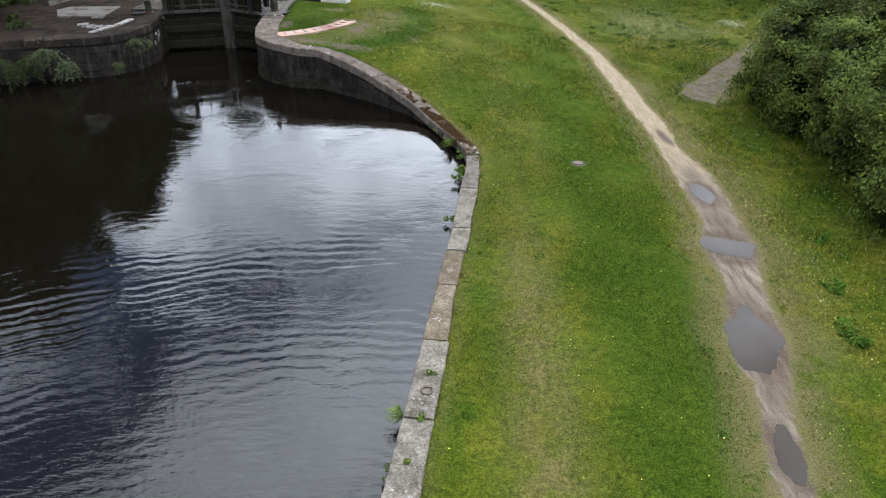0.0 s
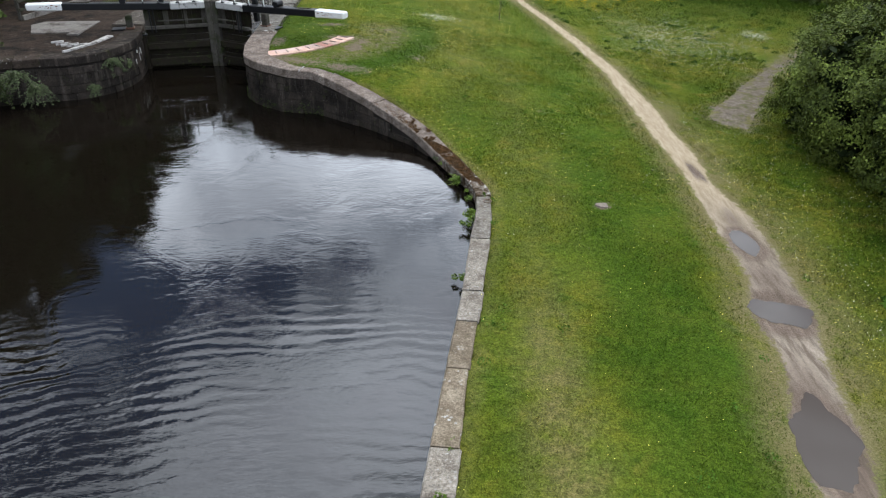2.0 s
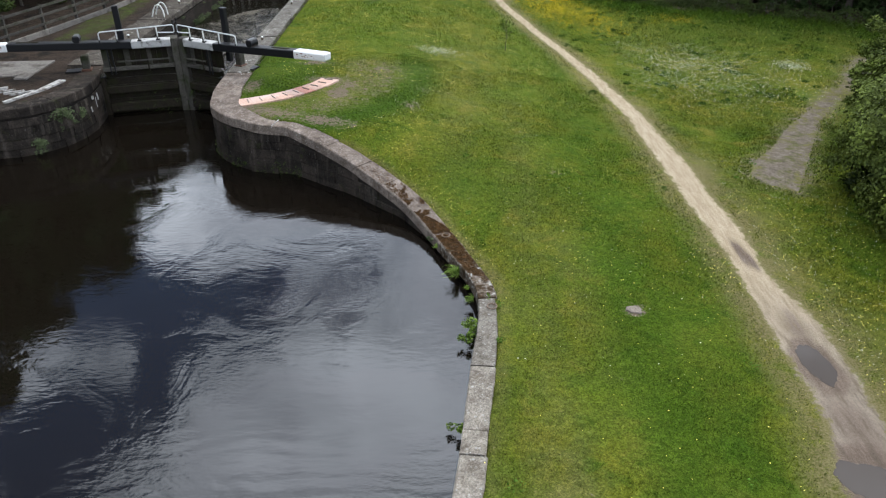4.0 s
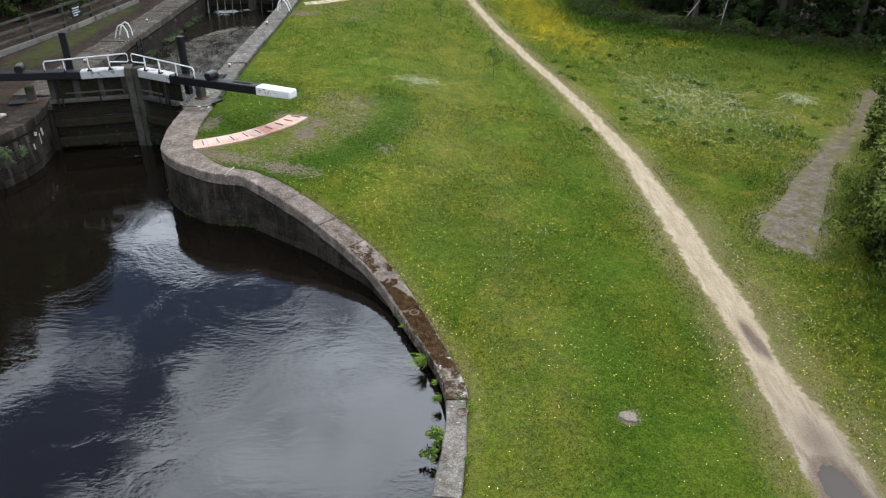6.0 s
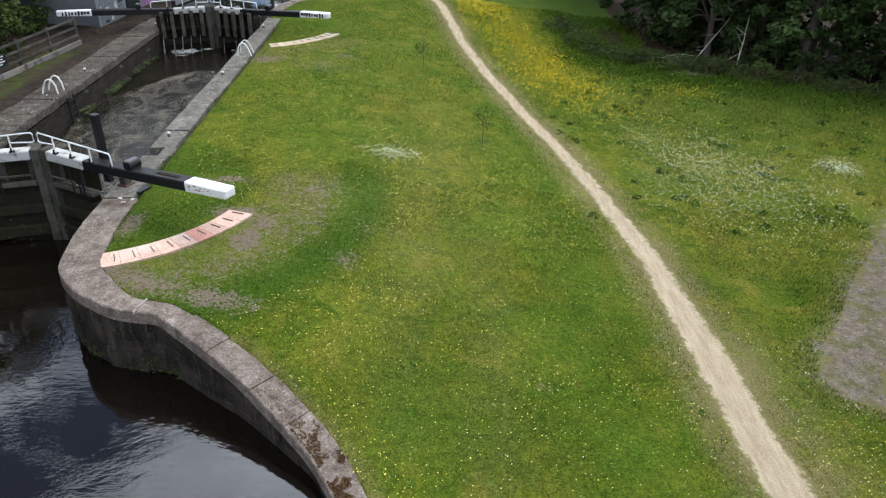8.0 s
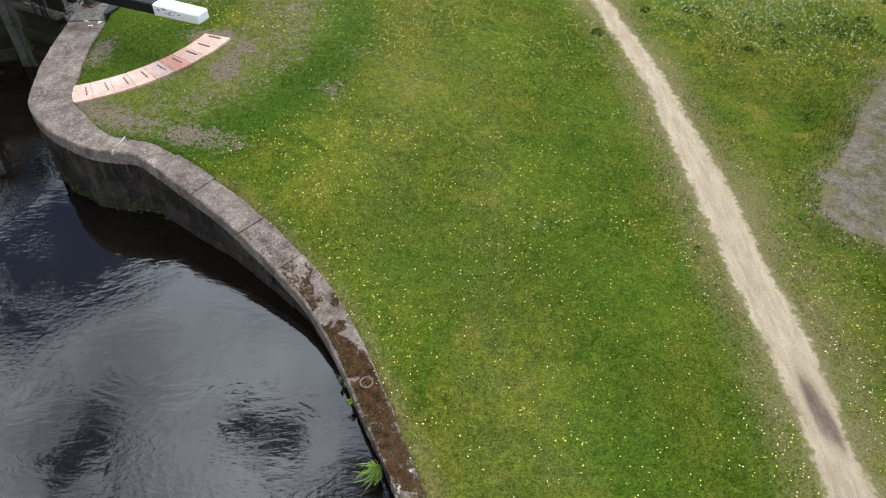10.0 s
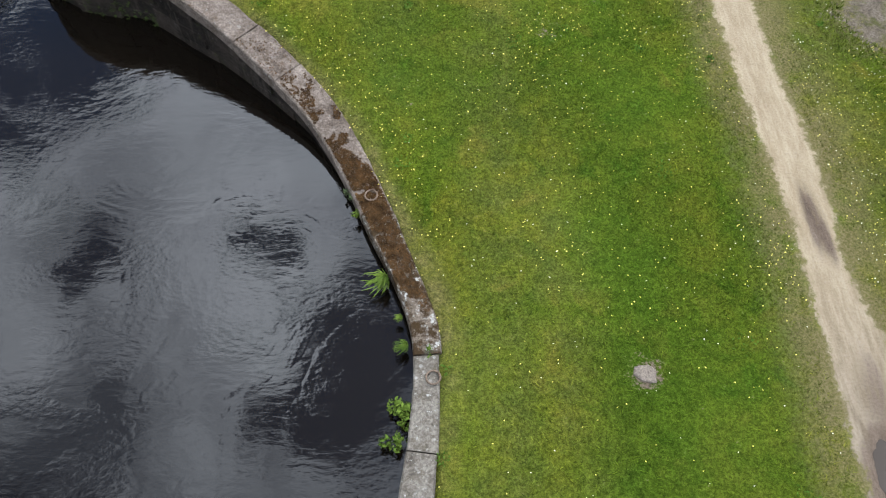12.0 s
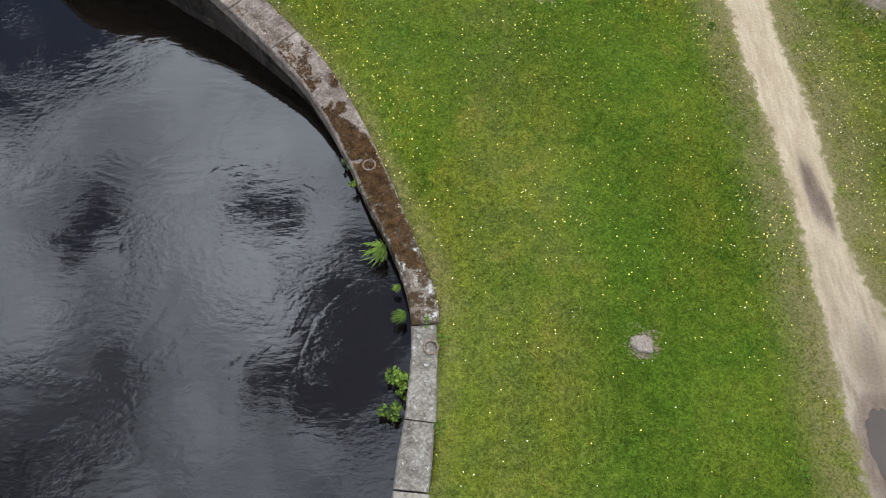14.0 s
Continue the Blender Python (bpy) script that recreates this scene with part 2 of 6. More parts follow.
    dirt = mix(nt, ramp(nt, fine, 0.45, 0.7), dirt, (0.056, 0.043, 0.034))
    dirt = mix(nt, ramp(nt, noise_tex(nt, v, 1.3, 6.0, 0.7, 0.6), 0.50, 0.66), dirt, (0.010, 0.009, 0.008))
    dirt = mix(nt, ramp(nt, noise_tex(nt, v, 4.5, 7.0, 0.75), 0.58, 0.70), dirt, (0.082, 0.068, 0.056))
    col = mix(nt, ramp(nt, calc(nt, "ADD", attr(nt, "quay"), calc(nt, "MULTIPLY", edge, 1.3)), 0.2, 0.8), col, dirt)
    # Litter colour, dark enough to paint in the wood's floor shade too.
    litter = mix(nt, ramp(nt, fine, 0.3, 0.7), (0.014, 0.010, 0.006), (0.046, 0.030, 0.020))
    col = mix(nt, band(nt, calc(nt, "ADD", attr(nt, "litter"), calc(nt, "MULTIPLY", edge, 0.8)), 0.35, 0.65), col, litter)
    nt.links.new(col, b.inputs["Base Color"])
    rg = mix(nt, wet, (0.92, 0.92, 0.92), (0.45, 0.45, 0.45))
    nt.links.new(rg, b.inputs["Roughness"])
    bump(nt, b, calc(nt, "ADD", fine, calc(nt, "MULTIPLY", mid, 0.7)), 0.7, 0.05)
    return m


def water_material(name, body, ripple=1.0, foam=False, rough=0.008, churn=0.0, rings=False, ior=1.42):
    m, nt, b = principled(name, rough, 0.5)
    b.inputs["IOR"].default_value = ior
    v = world_coords(nt)
    col = mix(nt, noise_tex(nt, v, 0.3), body, tuple(c * 1.5 for c in body))
    if foam:
        st = node(nt, "ShaderNodeMapping", {"Vector": v, "Scale": (1.6, 1.0, 1.0), "Rotation": (0, 0, 0.6)}).outputs[0]
        f = band(nt, calc(nt, "ADD", attr(nt, "foam"), calc(nt, "MULTIPLY", calc(nt, "SUBTRACT", noise_tex(nt, st, 2.6, 8.0, 0.72, 1.0), 0.5), 2.2)), 0.50, 0.85)
        swirl = noise_tex(nt, st, 0.9, 4.0, 0.6, 1.6)
        grains = calc(nt, "ADD", calc(nt, "MULTIPLY", calc(nt, "SUBTRACT", noise_tex(nt, v, 22.0, 4.0, 0.85), 0.5), 1.9), 0.5)
        drift = band(nt, calc(nt, "ADD", calc(nt, "MULTIPLY", attr(nt, "scum"), calc(nt, "ADD", calc(nt, "MULTIPLY", swirl, 0.75), -0.18)), grains), 0.70, 0.90)
        col = mix(nt, drift, col, (0.105, 0.092, 0.068))
        col = mix(nt, f, col, (0.42, 0.42, 0.40))
        f = calc(nt, "MAXIMUM", f, drift)
        nt.links.new(mix(nt, f, (rough,) * 3, (0.9,) * 3), b.inputs["Roughness"])
    nt.links.new(col, b.inputs["Base Color"])
    st = node(nt, "ShaderNodeMapping", {"Vector": v, "Scale": (0.55, 1.5, 1.0), "Rotation": (0, 0, 0.12)}).outputs[0]
    swell, small = noise_tex(nt, st, 1.7, 4.0, 0.55, 0.2), noise_tex(nt, node(nt, "ShaderNodeMapping", {"Vector": v, "Scale": (0.8, 1.25, 1.0), "Rotation": (0, 0, 0.35)}).outputs[0], 14.0, 3.0, 0.55, 0.15)
    calm = ramp(nt, noise_tex(nt, v, 0.55, 4.0, 0.6, 0.8), 0.49 - churn, 0.64 - churn)
    h = calc(nt, "ADD", calc(nt, "MULTIPLY", swell, 0.6 + churn), calc(nt, "MULTIPLY", calc(nt, "MULTIPLY", small, calm), 1.15 + churn))
    if rings:
        p = node(nt, "ShaderNodeSeparateXYZ", {0: v})
        dist = node(nt, "ShaderNodeVectorMath", {0: v, 1: (-1.5, -1.5, 0.0)}, operation="DISTANCE").outputs["Value"]
        wob = calc(nt, "ADD", calc(nt, "MULTIPLY", noise_tex(nt, v, 0.5, 2.0), 0.9), calc(nt, "MULTIPLY", noise_tex(nt, v, 2.2, 2.0), 0.22))
        crest = calc(nt, "SINE", calc(nt, "MULTIPLY", calc(nt, "ADD", dist, wob), 22.0))
        patchy = ramp(nt, noise_tex(nt, st, 0.45, 2.0), 0.32, 0.56)
        reach = calc(nt, "MULTIPLY", band(nt, p.outputs["Y"], 10.5, 13.5, True), band(nt, p.outputs["Y"], 5.0, 9.5))
        h = calc(nt, "ADD", h, calc(nt, "MULTIPLY", calc(nt, "MULTIPLY", crest, patchy), calc(nt, "ADD", calc(nt, "MULTIPLY", reach, 0.40), calc(nt, "MULTIPLY", band(nt, p.outputs["Y"], 11.0, 16.0, True), 0.09))))
        chop = noise_tex(nt, node(nt, "ShaderNodeMapping", {"Vector": v, "Scale": (0.9, 2.2, 1.0), "Rotation": (0, 0, -0.2)}).outputs[0], 5.2, 3.0, 0.55, 0.3)
        h = calc(nt, "ADD", h, calc(nt, "MULTIPLY", chop, calc(nt, "ADD", calc(nt, "MULTIPLY", band(nt, p.outputs["Y"], 8.0, 13.0, True), 0.75), 0.30)))
    bump(nt, b, h, 0.07 * ripple, 0.06)
    return m


def leaf_material(name, c0, c1, scale=2.0, clumped=None):
    m, nt, b = principled(name, 0.7, 0.06)
    r = node(nt, "ShaderNodeNewGeometry").outputs["Random Per Island"]
    v = world_coords(nt)
    col = mix(nt, r, c0, c1)
    col = mix(nt, ramp(nt, noise_tex(nt, v, scale), 0.35, 0.7), col, tuple(c * 1.5 for c in c1))
    # Leaf tone varies by clump; its darks also paint in shaded hollows.
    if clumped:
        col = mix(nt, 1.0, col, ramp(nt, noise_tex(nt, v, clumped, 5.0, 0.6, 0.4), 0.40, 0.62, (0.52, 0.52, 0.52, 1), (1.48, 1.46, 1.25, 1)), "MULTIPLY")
    nt.links.new(col, b.inputs["Base Color"])
    return m


def painted(name, c, worn, rough=0.45, at=(0.58, 0.72), scale=6.0):
    m, nt, b = principled(name, rough, 0.2)
    v = world_coords(nt)
    st = node(nt, "ShaderNodeMapping", {"Vector": v, "Scale": (1.0, 1.0, 1.0)}).outputs[0]
    n1 = noise_tex(nt, st, scale, 6.0, 0.68)
    col = mix(nt, noise_tex(nt, v, 1.6), c, tuple(x * 0.82 for x in c))
    col = mix(nt, ramp(nt, n1, *at), col, worn)
    nt.links.new(col, b.inputs["Base Color"])
    bump(nt, b, noise_tex(nt, v, 45.0), 0.15, 0.01)
    return m


def coping_material(name, base, light, moss, moss_at, lichen_at=(0.62, 0.68), spotted=1.0):
    m, nt, b = principled(name, 0.92, 0.05)
    v = world_coords(nt)
    n1, n2 = noise_tex(nt, v, 2.5, 5.0, 0.6), noise_tex(nt, v, 38.0, 4.0, 0.7)
    col = mix(nt, ramp(nt, n1, 0.3, 0.7), base, light)
    col = mix(nt, 0.8, col, mix(nt, ramp(nt, n2, 0.3, 0.7), (0.55, 0.53, 0.5), (1.35, 1.35, 1.35)), "MULTIPLY")
    rnd = node(nt, "ShaderNodeObjectInfo").outputs["Random"]
    col = mix(nt, 1.0, col, ramp(nt, rnd, 0, 1, (0.88, 0.875, 0.87, 1), (1.10, 1.10, 1.09, 1)), "MULTIPLY")
    chips = node(nt, "ShaderNodeTexVoronoi", {"Vector": v, "Scale": 42.0}).outputs["Color"]
    col = mix(nt, 0.42, col, mix(nt, node(nt, "ShaderNodeSeparateXYZ", {0: chips}).outputs["X"], (0.45, 0.43, 0.40), (1.55, 1.55, 1.52)), "MULTIPLY")
    col = mix(nt, 0.7, col, mix(nt, ramp(nt, noise_tex(nt, v, 6.0, 6.0, 0.7, 0.6), 0.36, 0.64), (0.55, 0.51, 0.46), (1.28, 1.28, 1.27)), "MULTIPLY")
    spots = node(nt, "ShaderNodeTexVoronoi", {"Vector": v, "Scale": 11.0, "Randomness": 1.0}).outputs["Distance"]
    spot = calc(nt, "MULTIPLY", band(nt, spots, 0.22, 0.30, True), ramp(nt, noise_tex(nt, v, 1.7, 4.0), 0.52, 0.66))
    col = mix(nt, calc(nt, "MULTIPLY", spot, spotted), col, (0.36, 0.355, 0.33))
    col = mix(nt, ramp(nt, noise_tex(nt, v, 14.0, 5.0, 0.7), *lichen_at), col, (0.32, 0.315, 0.29))
    mn = noise_tex(nt, v, 5.0, 8.0, 0.75)
    col = mix(nt, ramp(nt, mn, *moss_at), col, mix(nt, n2, tuple(c * 0.5 for c in moss), tuple(c * 1.5 for c in moss)))
    nt.links.new(col, b.inputs["Base Color"])
    bump(nt, b, calc(nt, "ADD", n2, calc(nt, "MULTIPLY", mn, 1.5)), 0.6, 0.025)
    return m


def wall_material():
    m, nt, b = principled("blackened_sandstone", 0.92, 0.04)
    v = world_coords(nt)
    tall = node(nt, "ShaderNodeMapping", {"Vector": v, "Scale": (5.0, 5.0, 0.7)}).outputs[0]
    n1, n2, run_ = noise_tex(nt, v, 1.6, 5.0, 0.65), noise_tex(nt, v, 26.0, 4.0, 0.7), noise_tex(nt, tall, 1.0, 5.0, 0.6)
    col = mix(nt, ramp(nt, n1, 0.32, 0.70), (0.009, 0.008, 0.0075), (0.044, 0.036, 0.030))
    rnd = node(nt, "ShaderNodeObjectInfo").outputs["Random"]
    col = mix(nt, 1.0, col, ramp(nt, rnd, 0, 1, (0.78, 0.78, 0.78, 1), (1.18, 1.16, 1.13, 1)), "MULTIPLY")
    col = mix(nt, ramp(nt, run_, 0.52, 0.74), col, (0.072, 0.061, 0.050))
    col = mix(nt, ramp(nt, noise_tex(nt, v, 3.0, 7.0, 0.7), 0.58, 0.72), col, (0.030, 0.034, 0.013))
    col = mix(nt, ramp(nt, noise_tex(nt, v, 13.0, 6.0, 0.7), 0.64, 0.72), col, (0.12, 0.118, 0.11))
    col = mix(nt, 0.8, col, mix(nt, ramp(nt, n2, 0.3, 0.7), (0.45, 0.45, 0.45), (1.5, 1.5, 1.5)), "MULTIPLY")
    nt.links.new(col, b.inputs["Base Color"])
    bump(nt, b, calc(nt, "ADD", n2, calc(nt, "MULTIPLY", n1, 2.0)), 0.8, 0.03)
    return m


M_GROUND = ground_material()
M_WATER = water_material("canal_water", (0.0036, 0.0027, 0.0018), rings=True)
M_CHAMBER = water_material("chamber_water", (0.0055, 0.0045, 0.003), 2.2, True, 0.05, 0.6, ior=1.26)
M_UPPER = water_material("upper_water", (0.012, 0.012, 0.010), 0.8)
M_PUDDLE = water_material("puddle_water", (0.038, 0.030, 0.024), 0.08, False, 0.03, ior=1.2)
M_COPE_WORN = coping_material("sun_bleached_stone", (0.112, 0.098, 0.082), (0.265, 0.242, 0.212), (0.075, 0.06, 0.038), (0.56, 0.74), (0.60, 0.68))
M_COPE_SOOT = coping_material("sooty_lock_coping", (0.042, 0.037, 0.032), (0.098, 0.087, 0.075), (0.05, 0.045, 0.025), (0.60, 0.74))
M_COPE_GREY = coping_material("grey_lock_coping", (0.082, 0.076, 0.068), (0.155, 0.146, 0.133), (0.07, 0.06, 0.035), (0.66, 0.76))
M_COPE = coping_material("lichened_sandstone", (0.092, 0.074, 0.063), (0.218, 0.184, 0.162), (0.075, 0.045, 0.026), (0.59, 0.72), (0.66, 0.74), 0.4)
M_COPE_PALE = coping_material("pale_weathered_stone", (0.085, 0.075, 0.064), (0.195, 0.180, 0.160), (0.055, 0.043, 0.026), (0.54, 0.70), (0.60, 0.66))
M_COPE_BROWN = coping_material("mud_stained_stone", (0.115, 0.092, 0.066), (0.225, 0.190, 0.145), (0.060, 0.050, 0.028), (0.52, 0.72), (0.66, 0.72))
M_COPE_MOSS = coping_material("mossy_sandstone", (0.088, 0.071, 0.058), (0.190, 0.163, 0.138), (0.036, 0.023, 0.012), (0.44, 0.56), (0.54, 0.60))
M_WALL = wall_material()
M_MORTAR = speckled("dark_mortar", (0.018, 0.016, 0.014), (0.034, 0.029, 0.025), 3.0, 40.0, 0.95, 0.03)
M_BLACK = painted("black_paint", (0.008, 0.008, 0.009), (0.03, 0.028, 0.025), 0.5, (0.66, 0.8))
M_WHITE = painted("white_paint", (0.63, 0.63, 0.61), (0.34, 0.24, 0.17), 0.5, (0.61, 0.72), 7.0)
M_GREYWHITE = painted("weathered_white_paint", (0.38, 0.375, 0.355), (0.10, 0.095, 0.085), 0.7, (0.52, 0.68))
M_TIMBER = speckled("wet_dark_timber", (0.007, 0.006, 0.005), (0.027, 0.022, 0.016), 3.5, 30.0, 0.8, 0.06, stain=(0.018, 0.019, 0.008), stain_scale=4.5, stain_at=(0.48, 0.66))
M_GREYTIMBER = speckled("grey_weathered_timber", (0.036, 0.033, 0.029), (0.085, 0.078, 0.068), 4.0, 40.0, 0.9, 0.05, stain=(0.024, 0.030, 0.013), stain_scale=2.5, stain_at=(0.48, 0.68))
M_RUSTSTAIN = speckled("bare_brown_timber", (0.15, 0.07, 0.05), (0.24, 0.13, 0.10), 9.0, 50.0)
M_RUSTDARK = speckled("dark_rust", (0.05, 0.024, 0.016), (0.11, 0.055, 0.036), 9.0, 50.0)
M_IRONGREY = speckled("dull_grey_iron", (0.035, 0.037, 0.04), (0.075, 0.078, 0.082), 7.0, 40.0, 0.5, 0.3)
M_IRON = speckled("rusted_iron", (0.10, 0.075, 0.055), (0.17, 0.12, 0.085), 8.0, 60.0, 0.6, 0.4, 0.3, 0.4)
M_GALV = speckled("white_tube", (0.52, 0.53, 0.52), (0.66, 0.67, 0.66), 5.0, 60.0, 0.4, 0.5, 0.1)
M_BRICK = speckled("pink_paver", (0.36, 0.22, 0.17), (0.45, 0.31, 0.25), 2.0, 30.0, 0.85, 0.2, 0.3, stain=(0.46, 0.35, 0.29), stain_at=(0.5, 0.7))
M_CREAM = speckled("cream_paver", (0.30, 0.24, 0.155), (0.40, 0.33, 0.225), 2.0, 30.0)
M_STRIP = speckled("dark_foot_strip", (0.13, 0.11, 0.10), (0.20, 0.17, 0.15), 4.0, 40.0)
M_FIELDSTONE = speckled("worn_fieldstone", (0.10, 0.083, 0.069), (0.20, 0.17, 0.143), 6.0, 50.0, 0.92, 0.05, 0.6)
M_SLAB = speckled("pale_concrete", (0.115, 0.105, 0.094), (0.185, 0.172, 0.155), 3.0, 40.0, 0.9, 0.06, stain=(0.045, 0.037, 0.030), stain_scale=2.0, stain_at=(0.50, 0.68))
def brick_material():
    m, nt, b = principled("dark_brick", 0.9, 0.05)
    v = world_coords(nt)
    sp = node(nt, "ShaderNodeSeparateXYZ", {0: v})
    flat = node(nt, "ShaderNodeCombineXYZ", {"X": sp.outputs["Y"], "Y": sp.outputs["Z"]})
    br = node(nt, "ShaderNodeTexBrick", {"Vector": flat.outputs[0], "Color1": (0.030, 0.023, 0.020, 1), "Color2": (0.048, 0.037, 0.032, 1), "Mortar": (0.016, 0.014, 0.012, 1), "Scale": 1.0,
                                         "Mortar Size": 0.012, "Brick Width": 0.24, "Row Height": 0.083})
    col = mix(nt, ramp(nt, noise_tex(nt, v, 1.3, 5.0, 0.65), 0.42, 0.68), br.outputs["Color"], (0.016, 0.017, 0.010))
    nt.links.new(col, b.inputs["Base Color"])
    bump(nt, b, calc(nt, "SUBTRACT", noise_tex(nt, v, 30.0), br.outputs["Fac"]), 0.6, 0.02)
    return m


M_REDBRICK = brick_material()
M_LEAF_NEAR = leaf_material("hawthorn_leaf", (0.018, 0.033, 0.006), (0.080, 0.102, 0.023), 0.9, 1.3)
# Darker copy of the hawthorn leaf; shade inside the bush put into its colour.
M_LEAF_SHADE = leaf_material("painted_shade_leaf", (0.008, 0.013, 0.004), (0.018, 0.026, 0.008), 1.0)
M_LEAF_DARK = leaf_material("woodland_leaf", (0.014, 0.028, 0.008), (0.034, 0.055, 0.017), 0.5)
M_LEAF_LEFT = leaf_material("bankside_leaf", (0.012, 0.022, 0.006), (0.042, 0.058, 0.015), 0.6)
M_FERN = leaf_material("fern_leaf", (0.030, 0.065, 0.009), (0.080, 0.118, 0.018), 3.0)
M_IVY = leaf_material("ivy_leaf", (0.018, 0.030, 0.011), (0.085, 0.105, 0.050), 2.0)
M_MOSS = leaf_material("brown_moss", (0.014, 0.009, 0.005), (0.078, 0.042, 0.017), 9.0)
M_CLOVER = leaf_material("clover_leaf", (0.022, 0.058, 0.006), (0.05, 0.10, 0.012), 3.0)
M_ALGAE = leaf_material("dull_green_growth", (0.012, 0.022, 0.006), (0.036, 0.050, 0.014), 2.0)
M_BARK = speckled("bark", (0.05, 0.042, 0.034), (0.10, 0.085, 0.07), 3.0, 30.0)
M_YELLOW, M_DAISY = (principled(n, 0.6, 0.2)[0] for n in ("buttercup_petal", "daisy_petal"))
M_YELLOW.node_tree.nodes["Principled BSDF"].inputs["Base Color"].default_value = (0.78, 0.68, 0.15, 1)
M_DAISY.node_tree.nodes["Principled BSDF"].inputs["Base Color"].default_value = (0.74, 0.72, 0.58, 1)


def blade_material():
    m, nt, b = principled("grass_blade", 0.8, 0.06)
    r = node(nt, "ShaderNodeNewGeometry").outputs["Random Per Island"]
    v = world_coords(nt)
    big, mid = noise_tex(nt, v, 0.45, 5.0, 0.6), noise_tex(nt, v, 2.2, 5.0, 0.6)
    col = mix(nt, ramp(nt, big, 0.38, 0.62), (0.067, 0.101, 0.008), (0.111, 0.118, 0.013))
    col = mix(nt, ramp(nt, mid, 0.42, 0.70), col, (0.054, 0.084, 0.007))
    patch = noise_tex(nt, v, 1.15, 6.0, 0.62, 0.5)
    col = mix(nt, ramp(nt, patch, 0.54, 0.66), col, (0.042, 0.075, 0.006))
    col = mix(nt, band(nt, patch, 0.30, 0.46, True), col, (0.117, 0.117, 0.017))
    col = mix(nt, attr(nt, "lush_shade"), col, (0.040, 0.079, 0.006))
    col = mix(nt, calc(nt, "MULTIPLY", attr(nt, "worn"), ramp(nt, mid, 0.3, 0.62)), col, (0.142, 0.126, 0.042))
    tuft = noise_tex(nt, v, 6.5, 4.0, 0.65)
    col = mix(nt, 0.8, col, mix(nt, ramp(nt, tuft, 0.36, 0.64), (0.50, 0.58, 0.50), (1.32, 1.26, 1.25)), "MULTIPLY")
    col = mix(nt, 1.0, col, ramp(nt, r, 0, 1, (0.42, 0.46, 0.40, 1), (1.66, 1.60, 1.5, 1)), "MULTIPLY")
    nt.links.new(col, b.inputs["Base Color"])
    return m


M_BLADE = blade_material()
M_TUFT = leaf_material("dark_tuft_leaf", (0.012, 0.032, 0.004), (0.028, 0.058, 0.007), 3.0)
M_DANDELION = speckled("dandelion_petal", (0.62, 0.40, 0.008), (0.74, 0.52, 0.015), 30.0, 80.0, 0.8, 0.05)


# ---- building helpers ----
def smooth(t):
    t = np.clip(t, 0, 1)
    return t * t * (3 - 2 * t)


WATER_Z, CHAMBER_Z, UPPER_Z = -0.24, 0.13, 0.86


def land(x, y):
    """Height of the open ground, before kerbs and puddles."""
    u = np.clip((y - 19.2) / 4.2, 0, 1)
    return (0.04 - 0.03 * np.clip(x - 1, 0, 2.7) - 0.07 * np.clip(x - 3.7, 0, 5) + 1.05 * (0.55 * u + 0.45 * smooth(u)) * (1 - smooth((x + 4) / 10))
            + 0.45 * smooth((y - 43) / 8) * (1 - smooth((x - 6) / 6)))


def link_bm(name, bm, material, parent=None):
    me = bpy.data.meshes.new(name)
    bm.to_mesh(me)
    bm.free()
    me.materials.append(material)
    ob = new(name, me)
    if parent:
        ob.parent = parent
    return ob


def part(name, bm, material, parent, label=""):
    ob = link_bm(name, bm, material, parent)
    if label:
        tagged(ob, label)
    return ob


def raw(name, verts, faces, material, parent=None, smooth_shade=False):
    me = bpy.data.meshes.new(name)
    me.from_pydata(verts, [], faces)
    me.materials.append(material)
    if smooth_shade:
        me.polygons.foreach_set("use_smooth", np.ones(len(me.polygons), bool))
    ob = new(name, me)
    if parent:
        ob.parent = parent
    return ob


def empty(name, m, label, category, group="", kind=""):
    ob = new(name)
    ob.matrix_world = m
    ob.empty_display_size = 0.1
    return tagged(ob, label, category, group, kind)


def box(bm, x0, x1, y0, y1, z0, z1, bevel=0.01, m=None):
    r = bmesh.ops.create_cube(bm, size=1.0)
    vs = r["verts"]
    bmesh.ops.transform(bm, matrix=Matrix.LocRotScale(((x0 + x1) / 2, (y0 + y1) / 2, (z0 + z1) / 2), None, (x1 - x0, y1 - y0, z1 - z0)), verts=vs)
    if bevel:
        es = list({e for v in vs for e in v.link_edges})
        r = bmesh.ops.bevel(bm, geom=es, offset=bevel, segments=1, affect="EDGES", profile=0.5)
        vs = list({v for f in r["faces"] for v in f.verts} | {v for v in vs if v.is_valid})
    if m is not None:
        bmesh.ops.transform(bm, matrix=m, verts=vs)
    return bm


def boxed(*a, **k):
    return box(bmesh.new(), *a, **k)


